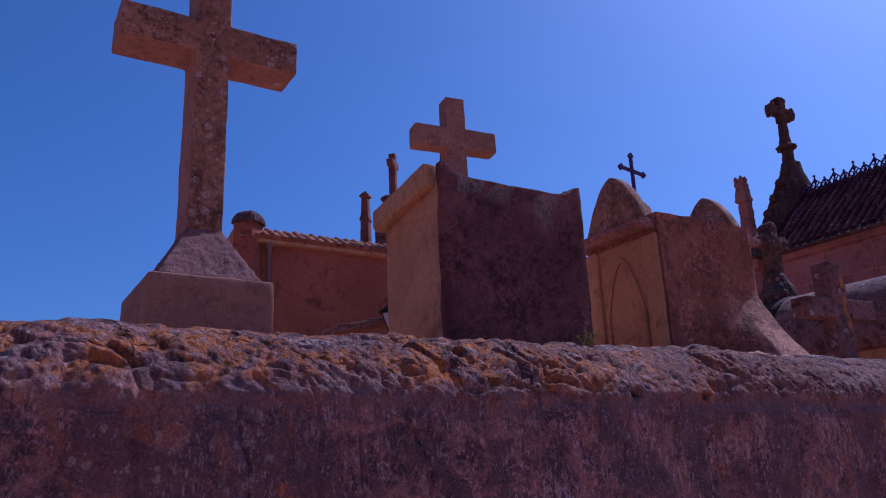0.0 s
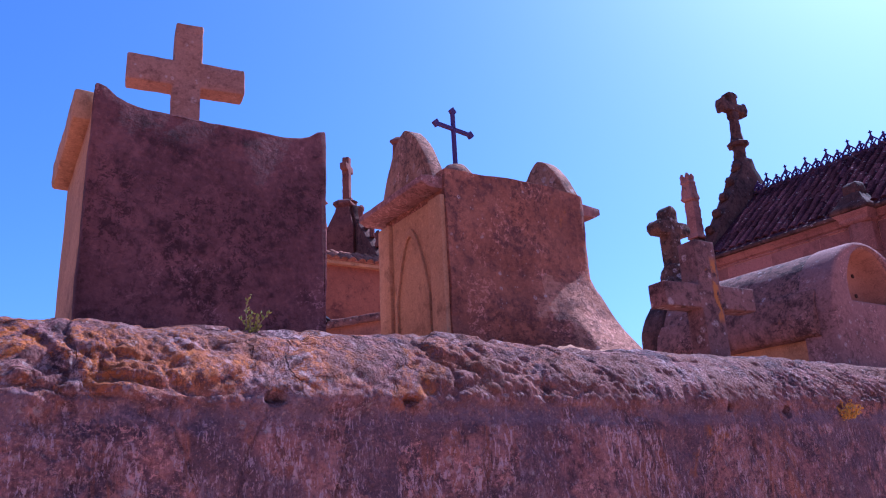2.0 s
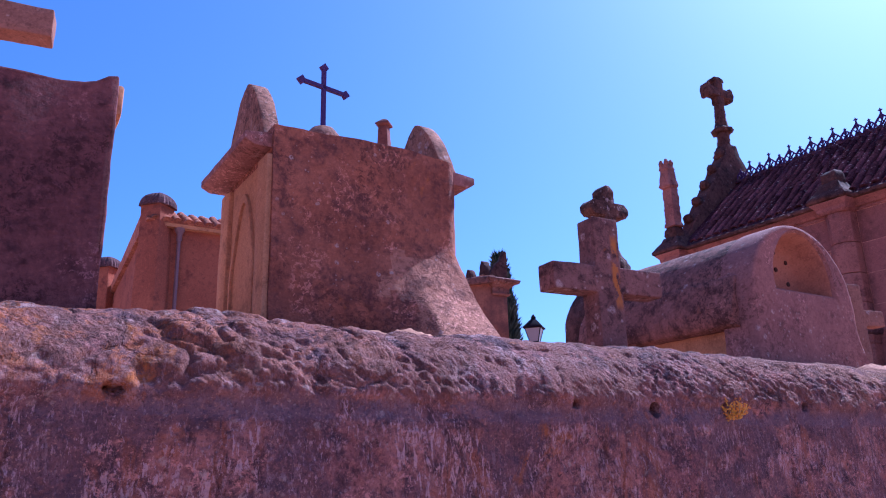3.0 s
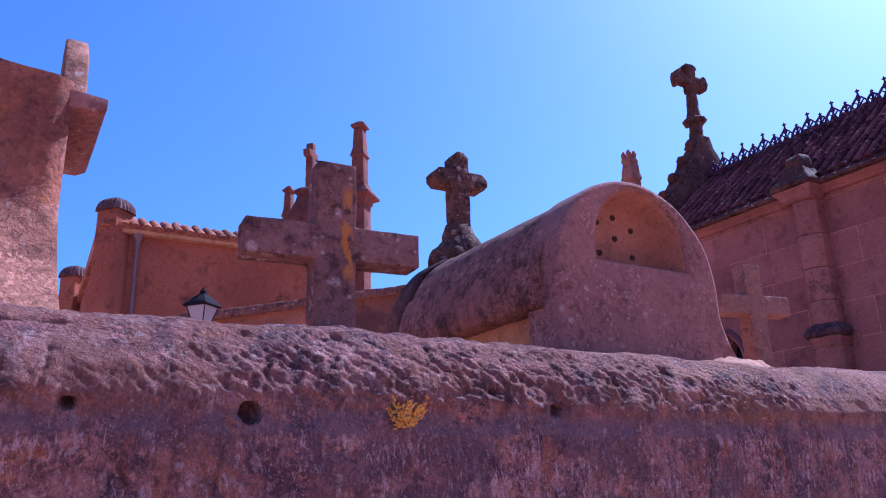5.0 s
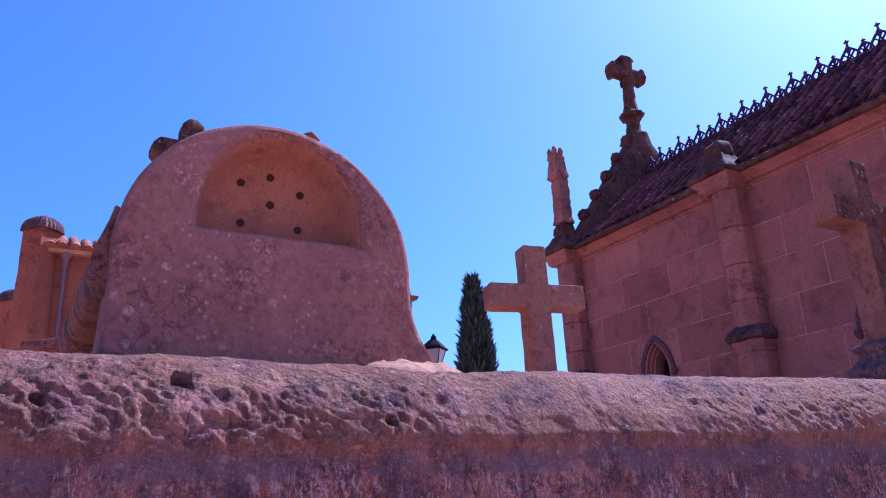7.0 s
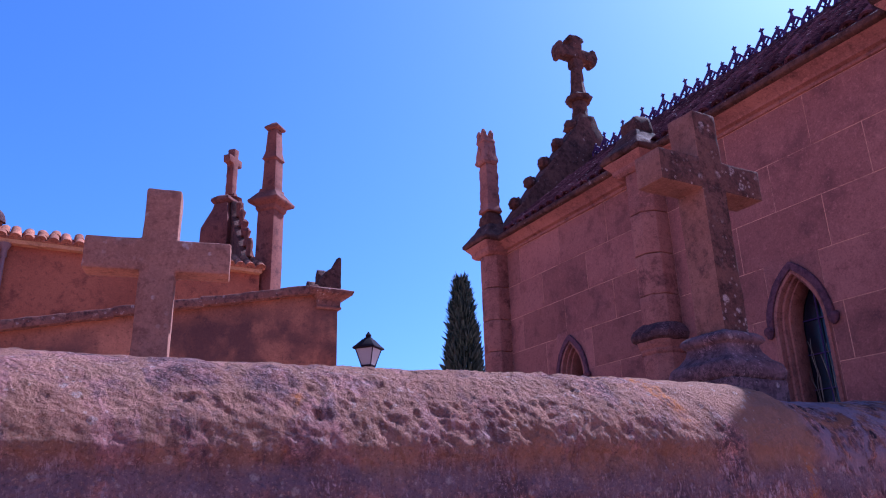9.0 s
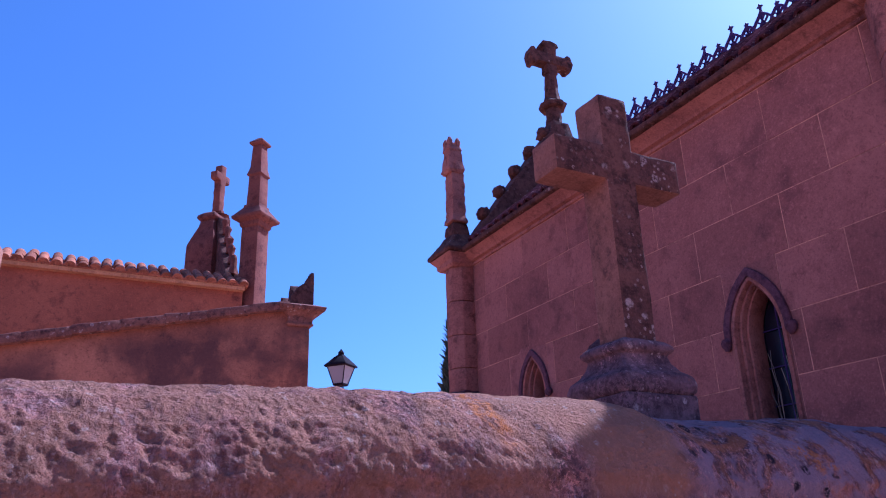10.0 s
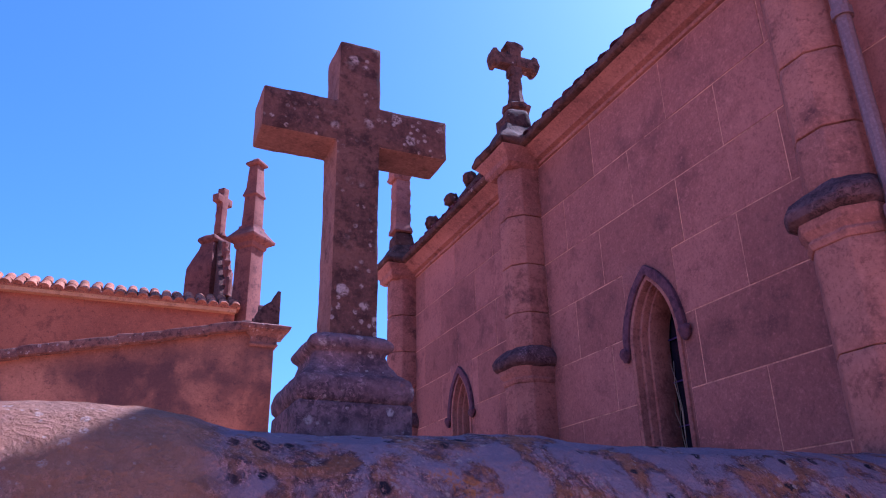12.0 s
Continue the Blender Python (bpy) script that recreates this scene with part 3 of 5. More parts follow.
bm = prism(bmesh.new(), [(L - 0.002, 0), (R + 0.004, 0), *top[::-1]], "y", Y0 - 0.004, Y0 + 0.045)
part("back_wall", worn(bm, 0.008, 0.03, 0.004, 12), BACK_RENDER, t, "dark brown back wall with concave top")
for name, side in (("coping", -1), ("coping", 1)):
    x0 = (L - 0.045) if side < 0 else R - 0.038
    bm = prism(bmesh.new(), [(Y0 + 0.05, 1.53), (Y1 - 0.01, 1.465), (Y1 + 0.012, 1.49), (Y1 + 0.012, 1.56), (Y0 + 0.06, 1.622), (Y0 + 0.05, 1.622)], "x", x0, x0 + 0.06)
    part(name, worn(bm, 0.008, 0.04, 0.003), SIDE_RENDER, t, "sloping rendered coping")
bm = prism(bmesh.new(), [(Y0 + 0.04, 1.555), (Y1 + 0.03, 1.44), (Y1 + 0.03, 1.47), (Y0 + 0.04, 1.585)], "x", L + 0.033, R - 0.031)
part("roof", worn(bm, 0.004, 0.08, 0.003), VAULT_RENDER, t)
stone_cross("roof_cross", 1.752, 2.635, 2.575, -9, 0.198, 0.047, 0.042, 2.985, 3.085, 3.235, PALE_STONE, "pale limestone cross on the roof of the horned tomb")

# ---- tomb with rounded ears and pointed niche ----
t = thing("eared_tomb", 2.905, 2.46, TERRACE, "weathered tomb with rounded ears, cornice and pointed side niche", "tomb", group="raised tombs")
L, R, Y0, Y1 = -0.345, 0.335, -0.24, 0.24


def eared_back():
    """The back: a rough wall that sweeps out to a skirt towards its foot on one side."""
    bm = bmesh.new()
    nx, nz = 60, 62
    grid = []
    for k in range(nz + 1):
        w = k / nz
        z = 1.585 * w
        row = []
        for i in range(nx + 1):
            u = i / nx
            low = min(1.2, max(0.0, (1.25 - z) / 0.345))
            hold = max(0.0, min(1.0, (u - 0.36) / 0.34))
            right = R + 0.02 * low ** 1.7
            x = L + (right - L) * u
            y = Y0 - 0.20 * low ** 1.45 * (0.03 + 0.97 * hold) + 0.03 * max(0, (u - 0.93) / 0.07) ** 2 * max(0.0, 1 - low * 4)
            p = Vector((x, y, z))
            y += 0.010 * fractal(p * 7, 4)
            zz = z + (0.012 * (1 - (2 * u - 1) ** 2) + 0.008 * noise.noise(p * 8)) * w
            row.append(bm.verts.new((x, y, zz)))
        grid.append(row)
    back = [[bm.verts.new((x.co.x, Y1 - 0.04, x.co.z)) for x in (r[0], r[-1])] for r in grid]
    for k in range(nz):
        for i in range(nx):
            bm.faces.new((grid[k][i], grid[k][i + 1], grid[k + 1][i + 1], grid[k + 1][i]))
        bm.faces.new((grid[k][0], grid[k + 1][0], back[k + 1][0], back[k][0]))
        bm.faces.new((grid[k][-1], back[k][1], back[k + 1][1], grid[k + 1][-1]))
        bm.faces.new((back[k][0], back[k + 1][0], back[k + 1][1], back[k][1]))
    bm.faces.new([*grid[-1], back[-1][1], back[-1][0]])
    return bm


part("back_wall", eared_back(), stone("mottled rendered back", (0.342, 0.12, 0.0673), (0.223, 0.0745, 0.0446), (0.125, 0.045, 0.036), patch=4.5, grain=80, dark_share=0.48, white=0.05, orange=0.18, fleck=0.6, bump=1.0, depth=0.012, lichen=45), t, "mottled rough back wall with swept foot", smooth=60)
skirt = t.children[-1]
# Sandy render on the foot, lightened to paint in the sun falling there.
skirt.data.materials.append(stone("sun-toned sandy skirt", (0.44, 0.185, 0.108), (0.34, 0.135, 0.080), (0.17, 0.066, 0.046), patch=4.5, grain=80, dark_share=0.42, white=0.05, orange=0.1, fleck=0.3, bump=1.0, depth=0.010, lichen=45))
for f in skirt.data.polygons:
    if f.center.z < 1.21 + 0.05 * noise.noise(f.center * 14) and f.center.x > 0.05 + 0.16 * noise.noise(f.center * 7) and f.center.y < Y0 + 0.05:
        f.material_index = 1


def arch_points(c, half, spring, rise, n=10):
    """A pointed arch over c: points from one springing over the apex to the other."""
    pts = []
    for k in range(-n, n + 1):
        a = abs(k) / n
        pts.append((c + math.copysign(half * (1 - (1 - a) ** 1.0) if k else 0, k), spring + rise * (1 - a ** 1.8)))
    return pts


for y0, y1 in ((Y0 + 0.012, Y0 + 0.10), (Y1 - 0.09, Y1)):
    bm = box(bmesh.new(), L - 0.018, L + 0.05, y0, y1, 0, 1.49)
    part("pilaster", worn(bm, 0.008, 0.05, 0.003), SIDE_RENDER, t, "rendered pilaster")
bm = box(bmesh.new(), L - 0.002, L + 0.03, Y0 + 0.10, Y1 - 0.09, 0, 1.49)
part("side_panel", worn(bm, 0.003, 0.05, 0.002), SIDE_RENDER, t, "sandy rendered side panel")
inner = arch_points(0.005, 0.105, 1.16, 0.24)
outer = arch_points(0.005, 0.122, 1.16, 0.27)
bm = prism(bmesh.new(), [(-0.117, 0.2), *outer, (0.127, 0.2), (0.110, 0.2), *inner[::-1], (-0.100, 0.2)], "x", L - 0.012, L + 0.006)
part("pointed_arch", worn(bm, 0.002, 0.05, 0.001), SIDE_RENDER, t, "raised pointed arch moulding")
for x0, x1 in ((L - 0.085, L + 0.05), (R - 0.04, R + 0.085)):
    inn, out = (x1, x0) if x0 < L else (x0, x1)
    bm = prism(bmesh.new(), [(inn, 1.512), (out + (0.03 if x0 < L else -0.03), 1.512), (out, 1.528), (out, 1.552), (inn, 1.566)], "y", Y0 + 0.02, Y1 + 0.03)
    part("cornice", worn(bm, 0.002, 0.03, 0.001, 14), END_RENDER, t, "projecting weathered cornice slab")
    ear = [(0.01 + 0.205 * k / 12, 1.55 + 0.287 * (1 - (0.78 * abs(k / 12) ** 2.0 + 0.22 * abs(k / 12)))) for k in range(12, -13, -1)]
    c = (x0 + x1) / 2 + (0.03 if x0 < L else -0.02)
    bm = prism(bmesh.new(), ear, "x", c - 0.03, c + 0.03)
    part("ear", worn(bm, 0.007, 0.03, 0.002, 16), GREY_STONE, t, "rounded upright ear spotted with lichen")
bm = prism(bmesh.new(), [(Y0 + 0.03, 1.5), (Y1, 1.5), (Y1, 1.56), (0.0, 1.62), (Y0 + 0.03, 1.585)], "x", L + 0.05, R - 0.05)
part("roof", worn(bm, 0.006, 0.06, 0.004), GREY_STONE, t)
bm = stack(bmesh.new(), [(1.58, 0.10, 0.10), (1.70, 0.095, 0.095), (1.78, 0.075, 0.075), (1.82, 0.045, 0.045), (1.83, 0.02, 0.02)], 0.0, 0.19, 14)
part("knob", worn(bm, 0, 0.05, 0.002), GREY_STONE, t, "small stone knob under the iron cross")

t = thing("iron_cross", 2.903, 2.645, 2.92, "slender black iron cross with pointed tips on a stone knob", "cross", 10)
bm = bar(bmesh.new(), (0, 0, -0.02), (0, 0, 0.262), 0.0105)
part("upright", bm, IRON, t)
bm = bar(bmesh.new(), (-0.098, 0, 0.180), (0.098, 0, 0.180), 0.0105)
part("crossbar", bm, IRON, t)
for x, z, ry in ((0, 0.262, 0), (-0.098, 0.180, -90), (0.098, 0.180, 90)):
    bm = bmesh.new()
    prism(bm, [(-0.010, -0.006), (-0.019, 0.004), (0, 0.024), (0.019, 0.004), (0.010, -0.006)], "y", -0.008, 0.008)
    part("tip", bm, IRON, t, m=pose(x, 0, z, 0, ry, 0))

# ---- grey cross beside the vault ----
STREAKED = stone("grey stone with orange streaks", (0.245, 0.112, 0.088), (0.165, 0.074, 0.060), (0.040, 0.018, 0.017), patch=4.5, grain=90, dark_share=0.5, white=0.22, orange=0.08, bump=0.8, depth=0.005, lichen=20)


def streak(m, x, reach, low, top, colour):
    """One ragged run of lichen down a face, round x and between two heights."""
    nt = m.node_tree
    b = nt.nodes["Principled BSDF"]
    old = b.inputs["Base Color"].links[0].from_socket
    p = place(nt)
    pos = nt.nodes.new("ShaderNodeSeparateXYZ")
    nt.links.new(p, pos.inputs[0])
    off = math_node(nt, "ABSOLUTE", math_node(nt, "SUBTRACT", math_node(nt, "ADD", pos.outputs[0], math_node(nt, "MULTIPLY", noise_tex(nt, p, 11, 4, 0.6), 0.05)), x + 0.025))
    mask = math_node(nt, "MULTIPLY", ramp(nt, off, reach, reach * 0.4), ramp(nt, noise_tex(nt, place(nt, (1, 1, 0.45)), 34, 5, 0.7, 0.4), 0.44, 0.54))
    mask = math_node(nt, "MULTIPLY", mask, math_node(nt, "MULTIPLY", ramp(nt, pos.outputs[2], low, low + 0.05), ramp(nt, pos.outputs[2], top, top - 0.06)))
    nt.links.new(mixed(nt, math_node(nt, "MULTIPLY", mask, 0.9), old, colour), b.inputs["Base Color"])


streak(STREAKED, 4.035, 0.026, 2.22, 2.56, (0.44, 0.145, 0.03))
stone_cross("grey_stone_cross", 4.003, 2.325, TERRACE, -5, 0.276, 0.064, 0.052, 2.300, 2.410, 2.618, STREAKED, "thick weathered grey stone cross streaked with orange lichen")

# ---- barrel vault tomb ----
t = thing("barrel_tomb", 5.16, 2.16, TERRACE, "barrel-vaulted rendered tomb with an arched niche in its end wall", "tomb", group="raised tombs")


def vault_outline(half, spring, rise, n=28, power=1.0):
    return [(half * math.cos(math.pi * k / n), spring + rise * math.sin(math.pi * k / n) ** power) for k in range(n + 1)]


def end_wall():
    """The end wall with its arched niche, hollowed out, and a skirt at its foot."""
    bm = bmesh.new()
    n = 40
    def ring(half, spring, rise, foot, y, skirt=0.0, cx=0.0):
        arc = [(cx + half * math.cos(math.pi * k / n), spring + rise * math.sin(math.pi * k / n) ** 0.95) for k in range(n + 1)]
        levels = (0.0, 0.60, 0.76, 0.81, 0.85, 0.89, 0.93, 0.97) if skirt else [k / 8 for k in range(8)]
        def flare(w):
            return skirt * min(1.3, max(0.0, (0.95 - w) / 0.17)) ** 2
        right = [(cx + half + flare(w), foot + (spring - foot) * w) for w in levels]
        left = [(cx - half - 0.15 * flare(w), foot + (spring - foot) * w) for w in levels[::-1]]
        out = []
        for x, z in right + arc + left:
            p = Vector((x, y, z))
            out.append(bm.verts.new((x, y + 0.004 * fractal(p * 9, 3), z)))
        return out
    rings = [
        ring(0.403, 1.225, 0.403, 0.0, 0.175, 0.085),
        ring(0.403, 1.225, 0.403, 0.0, 0.030, 0.085),
        ring(0.400, 1.225, 0.400, 0.0, 0.012, 0.085),
        ring(0.394, 1.225, 0.394, 0.0, 0.004, 0.085),
        ring(0.382, 1.225, 0.382, 0.0, 0.001, 0.085),
        ring(0.246, 1.33, 0.274, 1.285, 0.0, 0, 0.018),
        ring(0.228, 1.333, 0.260, 1.297, 0.014, 0, 0.018),
        ring(0.219, 1.335, 0.248, 1.303, 0.07, 0, 0.018),
        ring(0.202, 1.336, 0.232, 1.310, 0.12, 0, 0.018),
        ring(0.174, 1.337, 0.212, 1.318, 0.148, 0, 0.018),
    ]
    m = len(rings[0])
    inner, outer = rings[5], rings[4]
    between = []
    for step in range(1, 9):
        ring_v = []
        for a, b in zip(outer, inner):
            p = a.co.lerp(b.co, step / 9)
            p.y = 0.001 + 0.003 * fractal(Vector((p.x, 0, p.z)) * 6, 3)
            ring_v.append(bm.verts.new(p))
        between.append(ring_v)
    rings[5:5] = between
    for a, b in zip(rings, rings[1:]):
        for k in range(m):
            bm.faces.new((a[k], a[(k + 1) % m], b[(k + 1) % m], b[k]))
    bm.faces.new(rings[-1])
    bmesh.ops.triangulate(bm, faces=[f for f in bm.faces if len(f.verts) > 4])
    bm.normal_update()
    return bm


end = part("end_wall", end_wall(), END_RENDER, t, "grey rendered end wall with arched niche", smooth=50)
# Warm bounced light is painted into the hollow of the niche.
end.data.materials.append(stone("niche render toned by bounce", (0.36, 0.145, 0.085), (0.30, 0.115, 0.07), (0.19, 0.072, 0.05), patch=3, grain=120, dark_share=0.35, bump=0.5, depth=0.004))
for f in end.data.polygons:
    if f.center.y > 0.012 and abs(f.center.x - 0.018) < 0.24 and f.center.z > 1.29 and f.center.y < 0.16 and ((f.center.x - 0.018) / 0.232) ** 2 + ((f.center.z - 1.33) / 0.263) ** 2 < 1.03:
        f.material_index = 1
# Flat dark discs paint in the shade inside the drilled holes.
for x, z in ((-0.066, 1.500), (0.112, 1.488), (0.022, 1.443), (-0.063, 1.376), (0.106, 1.376), (0.020, 1.530), (0.020, 1.327)):
    bm = stack(bmesh.new(), [(-0.004, 0.0115, 0.0115), (0.001, 0.0115, 0.0115)], 0, 0, 14)
    part("vent_hole", bm, HOLE_SHADE, t, "dark disc painting in a drilled vent hole", m=pose(x, 0.145, z, 90, 0, 0))
half = vault_outline(0.400, 1.222, 0.400, 40)
bm = prism(bmesh.new(), half, "y", 0.17, 1.10)
part("vault", worn(bm, 0.006, 0.05, 0.0025, 7), VAULT_RENDER, t, "rendered barrel vault with dark streaks", smooth=60)
for side in (-1, 1):
    bm = prism(bmesh.new(), [(side * p, q) for p, q in ((0.33, 1.118), (0.405, 1.115), (0.432, 1.126), (0.445, 1.152), (0.446, 1.195), (0.438, 1.235), (0.424, 1.275), (0.410, 1.315), (0.396, 1.355), (0.36, 1.33))], "y", 0.085, 1.10)
    part("eaves_band", worn(bm, 0.004, 0.04, 0.004, 8), VAULT_RENDER, t, "rounded upturned eaves band", smooth=60)
# Sandy render whose warm tone paints in light reflected below the band.
bm = box(bmesh.new(), -0.345, 0.345, 0.165, 1.12, 0, 1.24)
part("base", worn(bm, 0.008, 0.07, 0.003), SIDE_RENDER, t, "rendered base, sandy tone for reflected light")
bm = prism(bmesh.new(), [(-0.42, 0), *[(p * 1.06, q + 0.008) for p, q in half[::-1]], (0.42, 0)], "y", 1.08, 1.24)
part("far_end", worn(bm, 0.02, 0.04, 0.007, 10), DARK_CARVED, t, "dark weathered arched end wall")

# mortar mounds where the tombs meet the wall top
def mortar_mound(cx, cy, cz, rx, ry, tall, label):
    bm = bmesh.new()
    nx, ny = 40, 18
    grid = []
    for j in range(ny + 1):
        row = []
        for i in range(nx + 1):
            u, v = i / nx * 2 - 1, j / ny * 2 - 1
            r = max(0.0, 1 - u * u - v * v)
            x, y = cx + rx * u, cy + ry * v
            row.append(bm.verts.new((x, y, cz + tall * r ** 0.8 + 0.02 * fractal(Vector((x * 14, y * 14, 0)), 5) * r ** 0.5)))
        grid.append(row)
    for j in range(ny):
        for i in range(nx):
            bm.faces.new((grid[j][i], grid[j][i + 1], grid[j + 1][i + 1], grid[j + 1][i]))
    tagged(part("mortar_mound", bm, MORTAR, smooth=60), label, "mortar")


mortar_mound(5.50, 2.08, 1.99, 0.21, 0.12, 0.065, "crumbling sunlit mortar mound on the wall top")
mortar_mound(3.02, 2.12, 1.985, 0.36, 0.16, 0.05, "spread mortar bed at the foot of the eared tomb")


# blackened cross with chamfered arms on a rubble base
def chamfered_cross(bm, half, shaft, thick, z0, arm, top, cut=0.03):
    a, s = half, shaft
    out = [(-s, z0), (s, z0), (s, arm - s), (a - cut, arm - s), (a, arm - s + cut), (a, arm + s - cut), (a - cut, arm + s), (s, arm + s), (s, top - cut), (s - cut, top), (-s + cut, top), (-s, top - cut),
           (-s, arm + s), (-a + cut, arm + s), (-a, arm + s - cut), (-a, arm - s + cut), (-a + cut, arm - s), (-s, arm - s)]
    return prism(bm, out, "y", -thick, thick)


t = thing("black_cross", 5.155, 3.40, TERRACE + 1.60, "blackened stone cross with chamfered arms on a rubble base", "cross", group="stone crosses")
part("cross", worn(chamfered_cross(bmesh.new(), 0.163, 0.047, 0.05, 0.12, 0.483, 0.64), 0.006, 0.04, 0.004, 14), BLACK_STONE, t)
bm = stack(bmesh.new(), [(-0.08, 0.19, 0.13), (0.06, 0.17, 0.13), (0.12, 0.12, 0.11), (0.20, 0.085, 0.085), (0.235, 0.05, 0.05)], sides=12)
part("rubble_base", worn(bm, 0.0, 0.03, 0.02, 11), BLACK_STONE, t, "lumpy rubble base spotted with lichen")

# ---- pale cross ----
stone_cross("pale_stone_cross", 6.335, 2.595, TERRACE, -12, 0.200, 0.049, 0.044, 2.390, 2.487, 2.645, PALE_STONE, "pale pink limestone cross standing behind the wall")

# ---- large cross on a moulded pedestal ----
# Its flank and undersides take a warmer tone as painted bounce light.
t = stone_cross("pedestal_cross", 8.56, 2.52, 1.95, 0, 0.306, 0.071, 0.076, 3.012, 3.158, 3.392, stone("dark stone cross with white lichen", (0.15, 0.062, 0.044), (0.095, 0.039, 0.030), (0.040, 0.017, 0.0145), patch=4, grain=90, dark_share=0.55, white=0.55, orange=0.03, bump=0.9, depth=0.006, lichen=19), "large dark stone cross with white lichen on a moulded pedestal", base=0.40, lit_mat=stone("bounce-lit cross flank", (0.27, 0.115, 0.078), (0.20, 0.083, 0.058), (0.10, 0.041, 0.032), patch=4, grain=110, dark_share=0.35, bump=0.7, depth=0.005))
bm = stack(bmesh.new(), [(0.225, 0.148, 0.148), (0.24, 0.160, 0.160), (0.265, 0.164, 0.164), (0.295, 0.156, 0.156), (0.315, 0.129, 0.129), (0.345, 0.109, 0.109), (0.375, 0.101, 0.101), (0.387, 0.121, 0.121), (0.408, 0.123, 0.123), (0.424, 0.105, 0.105), (0.436, 0.070, 0.074)], -0.012, 0.0)
part("moulded_base", worn(bm, 0.008, 0.03, 0.004, 14), PEDESTAL, t, "moulded base with a rounded torus")
bm = stack(bmesh.new(), [(-0.85, 0.160, 0.160), (0.228, 0.160, 0.160)], -0.012, 0.0)
part("base_block", worn(bm, 0.01, 0.05, 0.003), PEDESTAL, t, "square base block")

# ---- chapel ----
WX, RIDGE_X, RIDGE_Z, EAVE, SOUTH, NORTH = 10.6, 12.03, 5.95, 4.50, 1.25, 7.36
chapel = thing("chapel", 12.03, 4.7, TERRACE, "small brown sandstone chapel with buttresses, tiled roof and iron cresting", "chapel")
INTO = chapel.matrix_basis.inverted()


def chapel_part(name, bm, mat, label="", parent=None, smooth=35):
    """A part given in world coordinates, hung under the chapel or one of its parts."""
    bm.transform(INTO)
    return part(name, bm, mat, parent or chapel, label, smooth=smooth)


WINDOWS = [(3.60, 0.13, 2.0, 2.86, 0.31), (6.10, 0.115, 2.0, 2.90, 0.28)]  # centre y, half width, foot, springing, rise
cuts = [SOUTH] + [v for c, h, *_ in sorted(WINDOWS) for v in (c - 0.22, c + 0.22)] + [NORTH]
for k in range(0, len(cuts), 2):
    bm = box(bmesh.new(), WX - 0.003, WX + 0.40, cuts[k], cuts[k + 1], TERRACE, EAVE + 0.1)
    west_wall = chapel_part("wall", bm, JOINT, "sandstone ashlar wall with pale joints", smooth=0)
for c, h, *_ in WINDOWS:
    for name, z0, z1 in (("lintel", 3.36, EAVE + 0.1), ("window_breast", TERRACE, 1.95)):
        chapel_part(name, box(bmesh.new(), WX - 0.003, WX + 0.40, c - 0.22, c + 0.22, z0, z1), JOINT, smooth=0)
for x0, x1, y0, y1 in ((WX + 0.40, 13.46, SOUTH, SOUTH + 0.4), (WX + 0.40, 13.46, NORTH - 0.4, NORTH), (13.06, 13.46, SOUTH + 0.4, NORTH - 0.4)):
    chapel_part("wall", box(bmesh.new(), x0, x1, y0, y1, TERRACE, EAVE + 0.1), ASHLAR, "plain sandstone wall", smooth=0)


chapel_part("foundation", box(bmesh.new(), WX - 0.003, 13.46, SOUTH, 2.6, 0.0, TERRACE), ASHLAR, "plain sandstone footing", smooth=0)


def pointed(c, half, spring, rise, n=14):
    """A two-centred pointed arch over c, from one springing over the apex to the other."""
    d = (rise * rise - half * half) / (2 * half)
    pts = []
    for k in range(-n, n + 1):
        x = half * math.sin(math.pi / 2 * abs(k) / n)
        pts.append((c + math.copysign(x, k), spring + math.sqrt(max(0.0, (half + d) ** 2 - (x + d) ** 2))))
    return pts


def strip(pairs, x0, x1):
    """A band of the wall face between paired (y, z) points, from depth x0 to x1."""
    bm = bmesh.new()
    rows = [[bm.verts.new((x, y, z)) for x, (y, z) in ((x0, a), (x0, b), (x1, b), (x1, a))] for a, b in pairs]
    for r, s in zip(rows, rows[1:]):
        for k in range(4):
            bm.faces.new((r[k], r[(k + 1) % 4], s[(k + 1) % 4], s[k]))
    bm.faces.new(rows[0])
    bm.faces.new(rows[-1][::-1])
    return bm


def half_surround(c, half, foot, spring, rise, outer, top, side, x0, x1):
    arch = [p for p in pointed(c, half, spring, rise) if (p[0] - c) * side > -1e-6]
    arch.sort(key=lambda p: p[1])
    pairs = [((c + side * half, foot), (c + side * outer, foot))]
    for y, z in arch:
        w = abs(y - c) / half
        pairs.append(((y, z), (c + side * outer, spring + (top - spring) * (1 - w) * 2) if w > 0.5 else (c + side * outer * w * 2, top)))
    return strip(pairs, x0, x1)


def arch_band(c, h0, h1, spring, r0, r1, foot, x0, x1):
    """A pointed band between two arches that runs down to the foot."""
    inn = [(c - h0, foot), *pointed(c, h0, spring, r0), (c + h0, foot)]
    out = [(c - h1, foot), *pointed(c, h1, spring, r1), (c + h1, foot)]
    return strip(list(zip(inn, out)), x0, x1)


